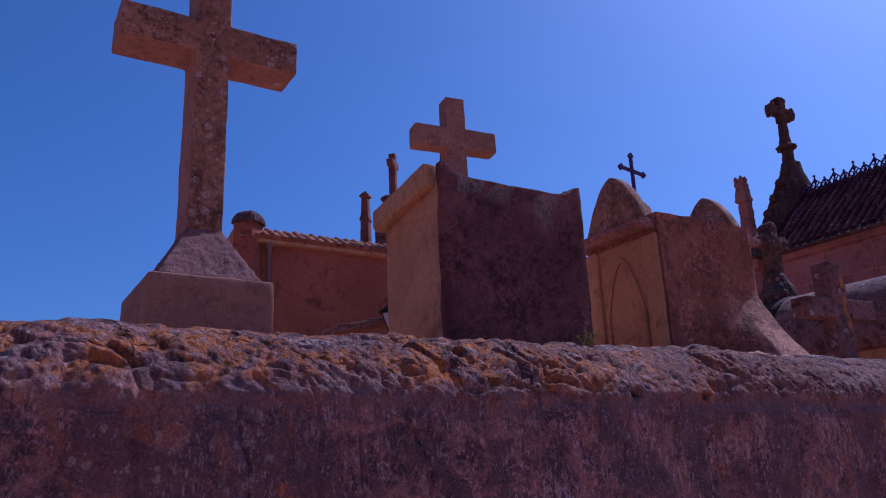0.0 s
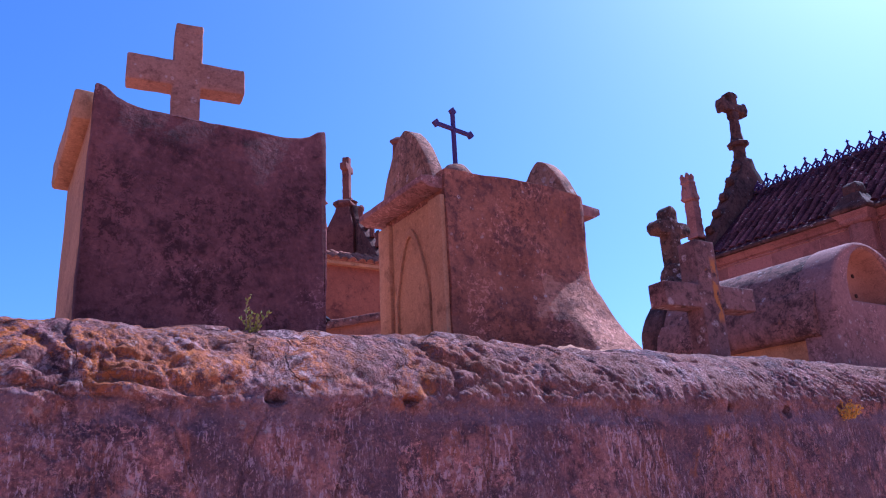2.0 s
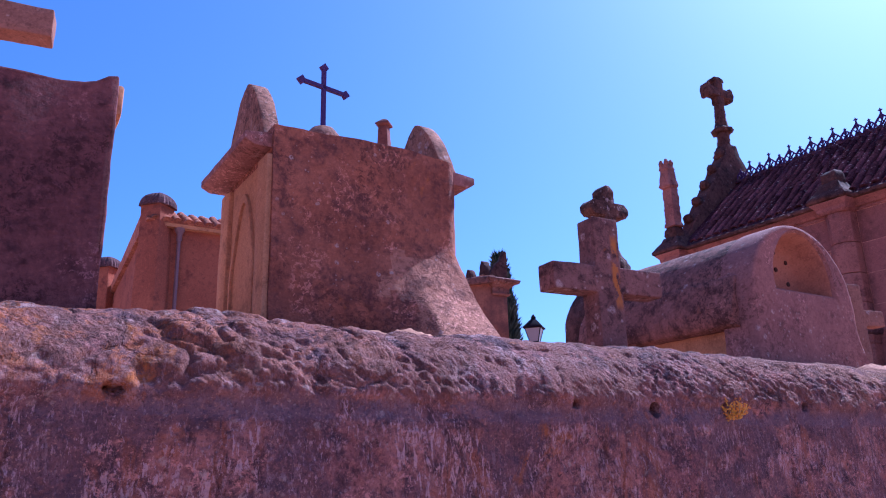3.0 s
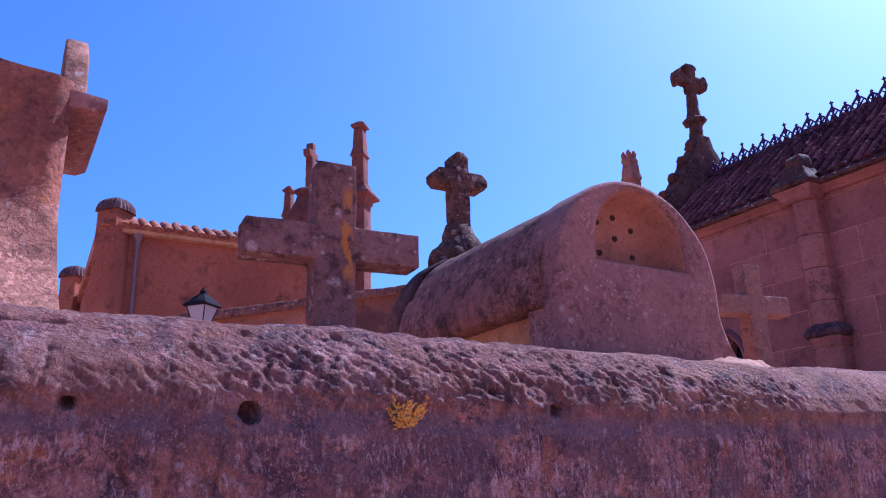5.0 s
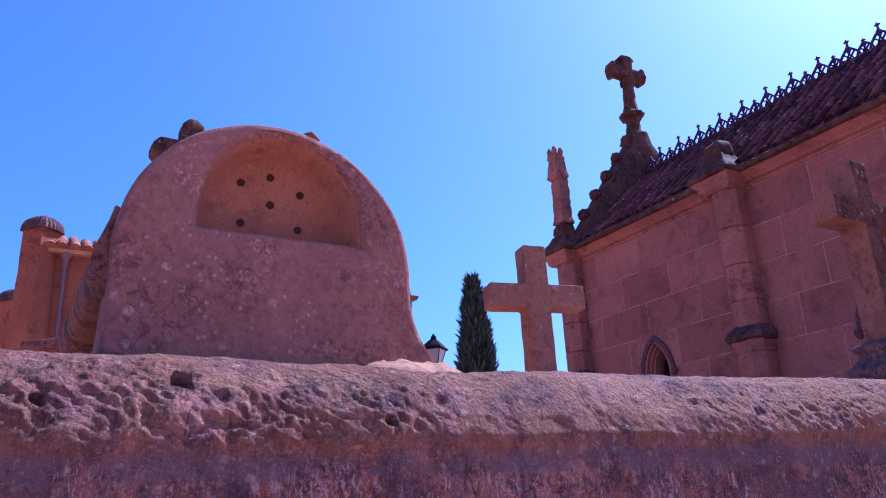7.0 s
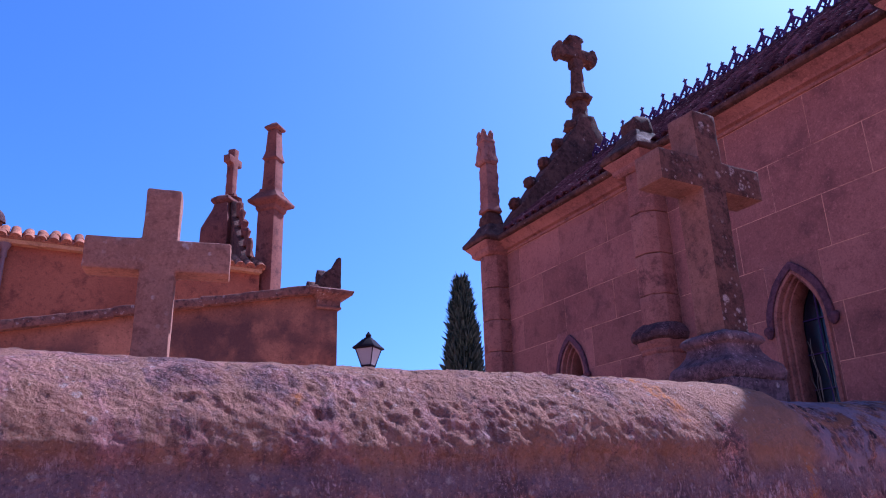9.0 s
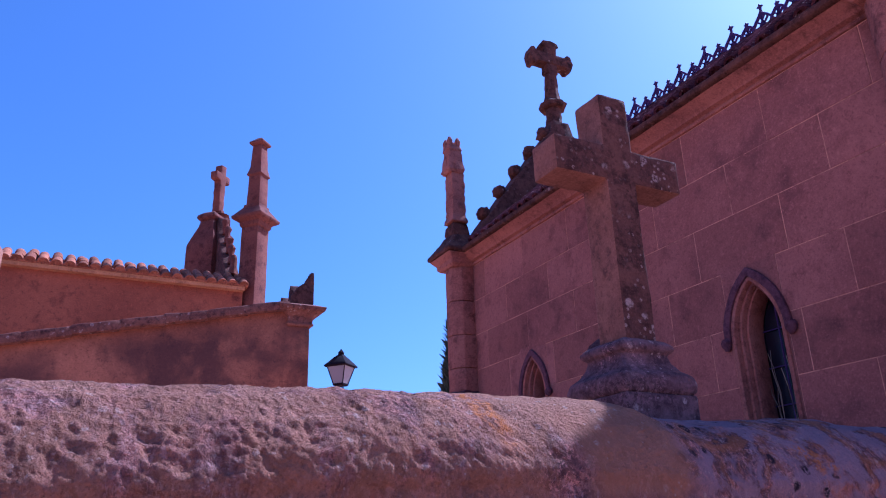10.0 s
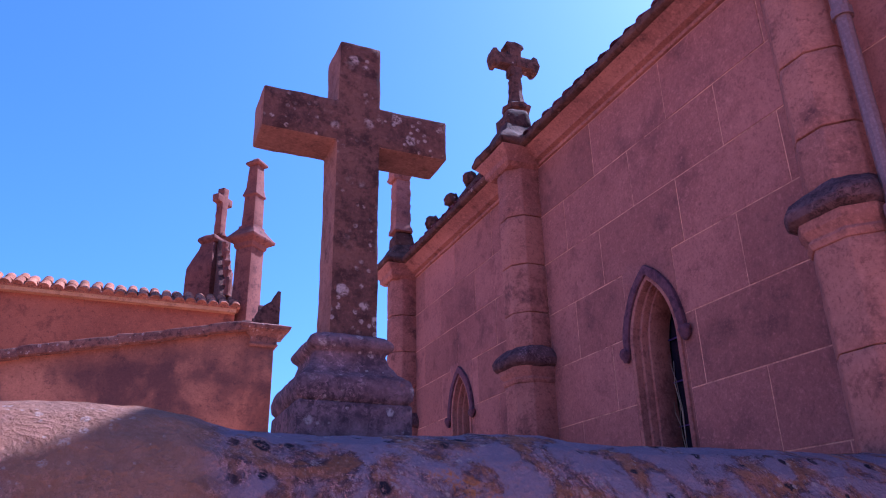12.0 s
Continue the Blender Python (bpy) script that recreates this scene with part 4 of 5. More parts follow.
for c, half, foot, spring, rise in WINDOWS:
    w = new("window")
    w.parent = chapel
    tagged(w, "pointed lancet window with moulded stone surround")
    for side in (-1, 1):
        bm = half_surround(c, half + 0.075, foot - 0.05, spring, rise + 0.07, 0.22, 3.36, side, WX - 0.006, WX + 0.12)
        bm.transform(INTO)
        part("surround", worn(bm, 0.003, 0.5, 0.001), ASHLAR, w)
    for h0, h1, r0, r1, x0, x1 in ((half + 0.048, half + 0.078, rise + 0.045, rise + 0.074, WX - 0.018, WX + 0.12), (half + 0.022, half + 0.047, rise + 0.02, rise + 0.044, WX + 0.022, WX + 0.15), (half, half + 0.021, rise, rise + 0.019, WX + 0.060, WX + 0.2)):
        bm = arch_band(c, h0, h1, spring, r0, r1, foot, x0, x1)
        bm.transform(INTO)
        part("arch_moulding", worn(bm, 0.006, 0.5, 0.001), CARVED, w, "stepped sandstone arch moulding")
    bm = arch_band(c, half + 0.079, half + 0.13, spring, rise + 0.075, rise + 0.135, spring + 0.01, WX - 0.03, WX + 0.004)
    bm.transform(INTO)
    part("hood_mould", worn(bm, 0.012, 0.1, 0.005), HOOD, w, "dark weathered hood mould")
    for side in (-1, 1):
        bm = stack(bmesh.new(), [(spring - 0.055, 0.012, 0.016), (spring - 0.03, 0.026, 0.034), (spring, 0.03, 0.048), (spring + 0.022, 0.022, 0.034)], WX - 0.022, c + side * (half + 0.12), 8)
        bm.transform(INTO)
        part("label_stop", worn(bm, 0.006, 0.02, 0.010, 22), HOOD, w, "carved end stop")
    bm = box(bmesh.new(), WX + 0.205, WX + 0.212, c - half - 0.04, c + half + 0.04, foot - 0.03, spring + rise + 0.03)
    bm.transform(INTO)
    part("pane", bm, GLASS_DARK, w, "dark old glass pane")
    bm = bmesh.new()
    for k in range(4):
        bar(bm, (WX + 0.19, c - half, foot + 0.2 + 0.24 * k), (WX + 0.19, c + half, foot + 0.2 + 0.24 * k), 0.005)
    bar(bm, (WX + 0.19, c, foot), (WX + 0.19, c, spring + rise), 0.006)
    bm.transform(INTO)
    part("glazing_bars", bm, IRON, w, "thin iron glazing bars")
    if c < 4:
        bm = bmesh.new()
        rng = random.Random(4)
        for _ in range(9):
            y, z = c + rng.uniform(-0.10, 0.06), 2.05
            p = Vector((WX + 0.15, y, z))
            for _ in range(6):
                q = p + Vector((rng.uniform(-0.01, 0.01), rng.uniform(-0.02, 0.025), rng.uniform(0.06, 0.16)))
                bar(bm, p, q, 0.0025, 3)
                p = q
        bm.transform(INTO)
        part("dry_stems", bm, DRY_STEM, w, "dry plant stems in the window")


# cornice, and its break-outs round the buttresses
def cornice_profile(x, out=0.0):
    return [(x + 0.02, 4.455), (x - 0.022 - out, 4.46), (x - 0.026 - out, 4.478), (x - 0.014 - out, 4.484), (x - 0.014 - out, 4.494), (x - 0.055 - out, 4.500), (x - 0.068 - out, 4.520), (x - 0.105 - out, 4.538), (x - 0.135 - out, 4.562), (x - 0.15 - out, 4.568), (x + 0.02, 4.572)]


bm = prism(bmesh.new(), cornice_profile(WX), "y", SOUTH - 0.1, NORTH + 0.02)
chapel_part("cornice", worn(bm, 0.006, 0.12, 0.004), CARVED, "moulded stone eaves cornice")
bm = prism(bmesh.new(), [(WX + 0.02, 4.574), (WX - 0.165, 4.572), (WX - 0.188, 4.580), (WX - 0.192, 4.618), (WX - 0.165, 4.636), (WX + 0.02, 4.70)], "y", SOUTH - 0.1, NORTH + 0.02)
chapel_part("eaves_slab", worn(bm, 0.006, 0.06, 0.006, 11), DARK_CARVED, "dark weathered eaves slab")

def faced(levels, cy, cut=0.085):
    """A pier against the wall with its two front corners cut off: levels of (z, front, half width)."""
    bm = bmesh.new()
    rings = [[bm.verts.new((x, y, z)) for x, y in ((WX + 0.002, cy - w), (f + cut, cy - w), (f, cy - w + cut), (f, cy + w - cut), (f + cut, cy + w), (WX + 0.002, cy + w))] for z, f, w in levels]
    for lo, hi in zip(rings, rings[1:]):
        for k in range(6):
            bm.faces.new((lo[k], lo[(k + 1) % 6], hi[(k + 1) % 6], hi[k]))
    bm.faces.new(rings[0][::-1])
    bm.faces.new(rings[-1])
    return bm


BUTTRESSES = [(7.26, True), (4.80, False), (2.25, False)]
for cy, tall in BUTTRESSES:
    b = new("buttress")
    b.parent = chapel
    tagged(b, "sandstone buttress with dark weathered offset")
    hw = 0.15
    def b_part(name, bm, mat, label="", bev=0.008, amt=0.003):
        bm.transform(INTO)
        return part(name, worn(bm, bev, 0.08, amt, 9, cy), mat, b, label)
    for z0, z1 in ((3.10, 3.34), (3.345, 3.69), (3.695, 4.06), (4.065, 4.46)):
        b_part("upper_block", faced([(z0, 10.37, hw), (z1, 10.37, hw)], cy), CARVED)
    b_part("offset", faced([(2.965, 10.315, hw + 0.025), (2.98, 10.285, hw + 0.05), (3.02, 10.28, hw + 0.055), (3.055, 10.31, hw + 0.045), (3.095, 10.35, hw + 0.015), (3.12, 10.38, hw - 0.02)], cy), OFFSET, "dark weathered sloping offset", 0.008, 0.016)
    b_part("necking", faced([(2.86, 10.345, hw + 0.012), (2.885, 10.335, hw + 0.02), (2.90, 10.345, hw + 0.012), (2.93, 10.32, hw + 0.025), (2.967, 10.315, hw + 0.03)], cy), CARVED, "moulded necking", 0.003)
    for z0, z1 in ((TERRACE, 1.9), (1.902, 2.45), (2.452, 2.862)):
        b_part("lower_block", faced([(z0, 10.35, hw + 0.01), (z1, 10.35, hw + 0.01)], cy), CARVED)
    cap = stack(bmesh.new(), [(4.44, 0.135, hw), (4.47, 0.16, hw + 0.03), (4.51, 0.165, hw + 0.035), (4.57, 0.22, hw + 0.08), (4.575, 0.22, hw + 0.08)], 10.49, cy)
    b_part("cap", cap, CARVED, "moulded buttress cap", 0.01, 0.004)
    hump = stack(bmesh.new(), [(4.576, 0.225, hw + 0.085), (4.59, 0.24, hw + 0.10), (4.62, 0.243, hw + 0.10), (4.65, 0.225, hw + 0.085), (4.69, 0.185, hw + 0.05), (4.76, 0.14, 0.15), (4.83, 0.11, 0.12)], 10.49, cy)
    b_part("cap_top", hump, DARK_CARVED, "dark lichen-covered cap top", 0.02, 0.022)
    top = stack(bmesh.new(), [(4.82, 0.10, 0.10), (4.86, 0.105, 0.105), (4.94, 0.10, 0.10), (4.98, 0.08, 0.085), (5.0, 0.05, 0.06)], 10.5, cy)
    b_part("pinnacle_base", top, DARK_CARVED, "square pinnacle base", 0.016, 0.02)
    if tall:
        pin = new("pinnacle")
        pin.parent = b
        for name, levels, cx in (("shaft", [(4.98, 0.105, 0.105), (5.05, 0.085, 0.085), (5.60, 0.078, 0.078)], 10.48),
                                 ("gablet", [(5.58, 0.085, 0.085), (5.62, 0.105, 0.105), (5.66, 0.095, 0.095), (5.86, 0.075, 0.075), (5.88, 0.085, 0.085), (5.95, 0.07, 0.07)], 10.46)):
            bm = stack(bmesh.new(), levels, cx, cy - 0.03)
            bm.transform(INTO)
            part(name, worn(bm, 0.006, 0.06, 0.012, 16), CARVED, pin)
        bm = bmesh.new()
        for dx, dy in ((-0.05, -0.05), (0.05, -0.05), (0.05, 0.05), (-0.05, 0.05)):
            stack(bm, [(5.92, 0.03, 0.03), (5.99, 0.038, 0.038), (6.04, 0.016, 0.016)], 10.455 + dx, cy - 0.03 + dy, 6)
        for dx, dy in ((-0.085, 0), (0.085, 0), (0, -0.085), (0, 0.085)):
            prism(bm, [(10.46 + dx - 0.05, 5.62), (10.46 + dx + 0.05, 5.62), (10.46 + dx, 5.80)], "y", cy - 0.045 + dy, cy - 0.015 + dy) if dy else prism(bm, [(cy - 0.08, 5.62), (cy + 0.02, 5.62), (cy - 0.03, 5.80)], "x", 10.445 + dx, 10.475 + dx)
        bm.transform(INTO)
        part("crown", worn(bm, 0.004, 0.05, 0.006, 20), CARVED, pin, "broken carved crown")

# roof slabs under the tiles, both slopes
SLOPE = math.atan2(RIDGE_Z - 4.63, RIDGE_X - 10.43)
for name, xs in (("roof", (10.43, RIDGE_X)), ("roof", (13.63, RIDGE_X))):
    a, b = xs
    bm = prism(bmesh.new(), [(a, 4.63), (b, RIDGE_Z), (b, RIDGE_Z - 0.1), (a + (0.17 if a < b else -0.17), 4.66)], "y", SOUTH - 0.12, NORTH - 0.2)
    slab = chapel_part(name, bm, DARK_TILE, "clay barrel-tiled roof slope", smooth=0)
    if a < b:
        west_roof = slab
bm = prism(bmesh.new(), [(10.9, 4.6), (13.2, 4.6), (RIDGE_X, RIDGE_Z - 0.12)], "y", SOUTH + 0.05, SOUTH + 0.35)
chapel_part("gable", bm, ASHLAR, "plain sandstone gable", smooth=0)

# raised north gable with crockets and a cross finial
GX = 12.0
bm = prism(bmesh.new(), [(10.62, 4.68), (13.38, 4.68), (13.38, 4.80), (12.18, 6.42), (12.12, 6.6), (11.88, 6.6), (11.82, 6.42), (10.62, 4.80)], "y", 7.13, 7.36)
gable = chapel_part("gable", worn(bm, 0.015, 0.1, 0.006, 6), DARK_CARVED, "dark raised gable coping with crockets")
bm = bmesh.new()
stack(bm, [(-0.06, 0.05, 0.06), (0.0, 0.055, 0.07), (0.03, 0.085, 0.085), (0.09, 0.075, 0.08), (0.12, 0.03, 0.04)], 0, 0, 8)
worn(bm, 0, 0.05, 0.014, 18)
CROCKET = bpy.data.meshes.new("crocket")
bm.to_mesh(CROCKET)
bm.free()
CROCKET.materials.append(DARK_CARVED)
CROCKET.shade_smooth()
for side in (-1, 1):
    for k in range(5):
        x, z = GX + side * (1.12 - 0.223 * k), 5.14 + 0.312 * k
        piece("crocket", CROCKET, gable, gable.matrix_world.inverted() @ INTO @ pose(x, 7.25, z, 0, side * 38, 25 * k))
fin = new("finial_cross")
fin.parent = chapel
tagged(fin, "weathered stone cross finial on a crocketed stem")
for name, levels, sides in (("stem", [(6.45, 0.13, 0.13), (6.72, 0.105, 0.105), (6.84, 0.10, 0.10), (6.85, 0.17, 0.17), (6.90, 0.185, 0.185), (6.95, 0.12, 0.12), (7.05, 0.095, 0.095), (7.40, 0.075, 0.075)], 8),):
    bm = stack(bmesh.new(), levels, GX, 7.27, sides)
    bm.transform(INTO)
    part(name, worn(bm, 0, 0.06, 0.014, 14), DARK_CARVED, fin)
bm = bmesh.new()
cz = 7.58
def flared(a, w0, w1, l0, l1):
    pts = [(-w0, l0), (-w0, l1 - 0.09), (-w1, l1 - 0.06), (-w1 * 0.9, l1 - 0.01), (0, l1 + 0.02), (w1 * 0.9, l1 - 0.01), (w1, l1 - 0.06), (w0, l1 - 0.09), (w0, l0)]
    return [(GX + p * math.cos(a) + q * math.sin(a), cz - p * math.sin(a) + q * math.cos(a)) for p, q in pts]
for a, l1 in ((0, 0.27), (90, 0.32), (-90, 0.32)):
    prism(bm, flared(radians(a), 0.080, 0.128, 0.0, l1), "y", 7.19, 7.35)
prism(bm, [(GX - 0.085, 7.36), (GX + 0.085, 7.36), (GX + 0.078, cz), (GX - 0.078, cz)], "y", 7.203, 7.337)
bm.transform(INTO)
part("cross", worn(bm, 0.012, 0.06, 0.01, 14), DARK_CARVED, fin, "cross with flared arms")

# rainwater pipe at the south corner
pipe = new("drainpipe")
pipe.parent = chapel
bm = bmesh.new()
for p, q, r in (((10.44, 2.035, 4.45), (10.44, 2.030, 3.80), 0.034), ((10.44, 2.030, 3.80), (10.44, 2.025, TERRACE), 0.030)):
    bar(bm, p, q, r, 10)
bm.transform(INTO)
part("pipe", bm, ZINC, pipe, "weathered rainwater pipe")
for z in (3.77, 2.9, 2.0):
    bm = stack(bmesh.new(), [(z, 0.042, 0.042), (z + 0.04, 0.042, 0.042)], 10.44, 2.03, 10)
    bm.transform(INTO)
    part("collar", bm, ZINC, pipe)

# ---- ochre house with corner piers ----
house = thing("ochre_house", 7.2, 17.5, TERRACE, "ochre rendered house with barrel-tiled eaves and domed corner piers", "house")
H_INTO = house.matrix_basis.inverted()


def house_part(name, bm, mat, label="", parent=None, smooth=35):
    bm.transform(H_INTO)
    return part(name, bm, mat, parent or house, label, smooth=smooth)


HX0, HX1, HY0, HY1 = 4.70, 9.98, 15.55, 19.3
bm = prism(bmesh.new(), [(HY0, TERRACE), (HY1, TERRACE), (HY1, 5.8), (HY0, 6.62)], "x", HX0, HX1)
house_part("wall", bm, OCHRE_RENDER, "stained ochre rendered walls", smooth=0)
bm = prism(bmesh.new(), [(HY0 - 0.20, 6.63), (HY0 - 0.20, 6.67), (HY0 + 0.42, 6.96), (HY1 + 0.2, 5.98), (HY1 + 0.2, 5.84), (HY0, 6.62)], "x", HX0 - 0.08, HX1 + 0.06)
house_roof = house_part("roof", bm, TILE, "clay barrel-tiled roof", smooth=0)
bm = prism(bmesh.new(), [(HY0 - 0.16, 6.555), (HY0 + 0.01, 6.555), (HY0 + 0.01, 6.625), (HY0 - 0.18, 6.625)], "x", HX0 + 0.2, HX1)
house_part("eaves_board", bm, SIDE_RENDER, "pale eaves moulding", smooth=0)
for cx, cy, top, hw in ((4.86, 15.60, 7.0, 0.235), (4.55, 19.35, 6.55, 0.22)):
    pier = new("corner_pier")
    pier.parent = house
    pier.matrix_basis = H_INTO @ pose(cx, cy, 0, 0, 0, 42)
    tagged(pier, "square ochre corner pier under a ribbed tile dome")
    bm = stack(bmesh.new(), [(TERRACE, hw + 0.03, hw + 0.03), (5.2, hw + 0.02, hw + 0.02), (6.2, hw, hw), (top, hw, hw)])
    part("shaft", worn(bm, 0.015, 0.3, 0.01, 3), OCHRE_RENDER, pier)
    bm = bmesh.new()
    n, rings = 48, []
    for j in range(8):
        a = j / 7 * math.pi / 2
        ring = []
        for k in range(n):
            w = math.tau * k / n
            sq = 1.0 / max(abs(math.cos(w)), abs(math.sin(w))) ** 0.55
            r = (hw + 0.085) * (math.cos(a) ** 0.8 if j < 7 else 0.02) * sq * (1 + (0.035 if k % 2 else -0.035))
            ring.append(bm.verts.new((r * math.cos(w), r * math.sin(w), top - 0.02 + 0.30 * math.sin(a))))
        rings.append(ring)
    for lo, hi in zip(rings, rings[1:]):
        for k in range(n):
            bm.faces.new((lo[k], lo[(k + 1) % n], hi[(k + 1) % n], hi[k]))
    bm.faces.new(rings[0][::-1])
    bm.faces.new(rings[-1])
    part("tile_dome", bm, OFFSET, pier, "ribbed clay tile dome", smooth=15)
down = new("drainpipe")
down.parent = house
bm = bmesh.new()
bar(bm, (5.29, 15.44, 6.50), (5.29, 15.47, 6.3), 0.055, 10)
bar(bm, (5.29, 15.47, 6.3), (5.29, 15.47, TERRACE), 0.04, 10)
house_part("pipe", bm, ZINC, "grey zinc downpipe", down)
bm = stack(bmesh.new(), [(6.42, 0.05, 0.05), (6.5, 0.10, 0.08), (6.56, 0.11, 0.09)], 5.29, 15.46, 10)
house_part("hopper", bm, ZINC, "", down)

# ---- far gabled facade with pinnacles and a cross ----
far = thing("far_facade", 9.9, 17.8, TERRACE, "far carved stone gable front with pinnacles, crockets and cross", "facade")
F_INTO = far.matrix_basis.inverted()


def far_part(name, bm, mat, label="", parent=None):
    bm.transform(F_INTO)
    return part(name, bm, mat, parent or far, label)


bm = prism(bmesh.new(), [(15.9, TERRACE), (19.8, TERRACE), (19.8, 6.9), (18.35, 8.55), (18.25, 8.95), (17.45, 8.95), (17.35, 8.55), (15.9, 6.9)], "x", 9.7, 10.0)
far_gable = far_part("gable", worn(bm, 0.03, 0.3, 0.01, 3), DARK_CARVED, "stone gable")
for k in range(5):
    for side in (-1, 1):
        bm = stack(bmesh.new(), [(0, 0.07, 0.09), (0.20, 0.06, 0.08), (0.34, 0.09, 0.10), (0.42, 0.04, 0.04)], 9.85, 17.85 + side * (0.62 + 0.30 * k), 8)
        bmesh.ops.translate(bm, verts=bm.verts, vec=(0, 0, 8.45 - 0.34 * k))
        far_part("crocket", worn(bm, 0, 0.1, 0.03, 9), FAR_STONE, "", far_gable)
block = new("gable_block")
block.parent = far
block.matrix_basis = F_INTO @ pose(9.62, 17.75, 0, 0, 0, 42)
bm = stack(bmesh.new(), [(TERRACE, 0.40, 0.40), (8.25, 0.38, 0.38), (8.75, 0.22, 0.22), (9.0, 0.17, 0.17)])
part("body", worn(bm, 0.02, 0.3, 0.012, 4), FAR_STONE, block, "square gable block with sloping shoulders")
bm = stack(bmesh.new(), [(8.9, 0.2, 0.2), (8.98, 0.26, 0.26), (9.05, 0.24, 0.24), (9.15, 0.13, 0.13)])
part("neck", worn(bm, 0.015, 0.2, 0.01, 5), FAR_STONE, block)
cross_end = new("finial_cross")
cross_end.parent = far
bm = stack(bmesh.new(), [(8.9, 0.20, 0.30), (9.1, 0.17, 0.25), (9.14, 0.24, 0.30), (9.2, 0.13, 0.13), (9.3, 0.10, 0.10)], 9.82, 17.9, 8)
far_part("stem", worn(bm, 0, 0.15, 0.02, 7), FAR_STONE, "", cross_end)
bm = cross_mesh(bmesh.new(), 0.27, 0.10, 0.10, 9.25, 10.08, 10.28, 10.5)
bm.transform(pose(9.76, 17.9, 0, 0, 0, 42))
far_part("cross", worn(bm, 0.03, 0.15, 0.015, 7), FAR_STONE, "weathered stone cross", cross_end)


def far_pinnacle(cx, cy, base, s):
    pin = new("pinnacle")
    pin.parent = far
    pin.matrix_basis = F_INTO @ pose(cx, cy, 0, 0, 0, 42)
    tagged(pin, "stone pinnacle with moulded cap and tapering top")
    z = base
    for name, levels in (("pier", [(TERRACE, 0.215, 0.215), (z, 0.205, 0.205)]),
                         ("cap", [(z - 0.12, 0.215, 0.215), (z - 0.08, 0.245, 0.245), (z, 0.25, 0.25), (z + 0.06, 0.36, 0.36), (z + 0.12, 0.38, 0.38), (z + 0.16, 0.34, 0.34), (z + 0.36, 0.20, 0.20), (z + 0.42, 0.20, 0.20)]),
                         ("shaft", [(z + 0.40, 0.165, 0.165), (z + 1.12, 0.15, 0.15), (z + 1.16, 0.19, 0.19), (z + 1.22, 0.17, 0.17), (z + 1.36, 0.14, 0.14), (z + 1.92, 0.115, 0.115)]),
                         ("tip", [(z + 1.90, 0.13, 0.13), (z + 1.94, 0.18, 0.18), (z + 1.98, 0.18, 0.18), (z + 2.06, 0.10, 0.10), (z + 2.12, 0.05, 0.05)])):
        bm = stack(bmesh.new(), [(q, w * s, h * s) for q, w, h in levels])
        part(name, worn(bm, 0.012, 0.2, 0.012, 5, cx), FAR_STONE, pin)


far_pinnacle(10.20, 15.72, 8.18, 1.0)
far_pinnacle(9.93, 20.05, 7.98, 0.85)

# ---- low pink building with sloping coping ----
low = thing("low_rendered_building", 7.4, 11.5, TERRACE, "low pink rendered building with sloping tile coping and corner horn", "building")
L_INTO = low.matrix_basis.inverted()
def damp(m, level, reach, colour, scale):
    """Broad rising damp stains with ragged tops over an existing render."""
    nt = m.node_tree
    b = nt.nodes["Principled BSDF"]
    old = b.inputs["Base Color"].links[0].from_socket
    p = place(nt)
    pos = nt.nodes.new("ShaderNodeSeparateXYZ")
    nt.links.new(p, pos.inputs[0])
    edge = math_node(nt, "ADD", math_node(nt, "SUBTRACT", pos.outputs[2], math_node(nt, "MULTIPLY", pos.outputs[0], 0.23)), math_node(nt, "MULTIPLY", noise_tex(nt, p, scale, 6, 0.55, 0.4), reach))
    mask = math_node(nt, "MULTIPLY", ramp(nt, edge, level + 0.28, level - 0.22), ramp(nt, noise_tex(nt, p, scale * 1.1, 5, 0.6, 0.3), 0.30, 0.56))
    nt.links.new(mixed(nt, math_node(nt, "MULTIPLY", mask, 0.8), old, colour), b.inputs["Base Color"])
    return m


PINK = stone("stained pink render", (0.47, 0.172, 0.090), (0.365, 0.130, 0.070), (0.125, 0.050, 0.038), patch=0.6, grain=40, dark_share=0.25, bump=0.4, depth=0.006)
damp(PINK, 2.78, 0.7, (0.085, 0.037, 0.035), 1.1)


def low_part(name, bm, mat, label="", parent=None):
    bm.transform(L_INTO)
    return part(name, bm, mat, parent or low, label)


COPING = stone("brown weathered coping", (0.25, 0.105, 0.072), (0.165, 0.066, 0.048), (0.060, 0.025, 0.022), patch=3, grain=60, dark_share=0.5, white=0.2, bump=0.9, depth=0.010, lichen=16)


def verge(x):
    return 4.873 + (x - 9.47) * 0.23


bm = prism(bmesh.new(), [(4.75, TERRACE), (9.87, TERRACE), (9.87, 4.80), (9.5, verge(9.5) - 0.1), (4.75, verge(4.75) - 0.1)], "y", 10.55, 12.9)
low_part("wall", worn(bm, 0.01, 0.6, 0.006, 2), PINK, "pink rendered wall with dark damp stains")
rng = random.Random(2)
for k in range(9):
    x0, x1 = 4.68 + 0.535 * k, 4.68 + 0.535 * (k + 1) + 0.03
    d = rng.uniform(-0.008, 0.012) + 0.012
    bm = prism(bmesh.new(), [(x0, verge(x0) - 0.12 + d), (x1, verge(x1) - 0.12), (x1, verge(x1) - 0.02), (x1 - 0.02, verge(x1)), (x0, verge(x0) + d)], "y", 10.42, 12.95)
    low_part("coping_slab", worn(bm, 0.03, 0.2, 0.012, 5, x0), COPING, "rounded weathered coping slab")
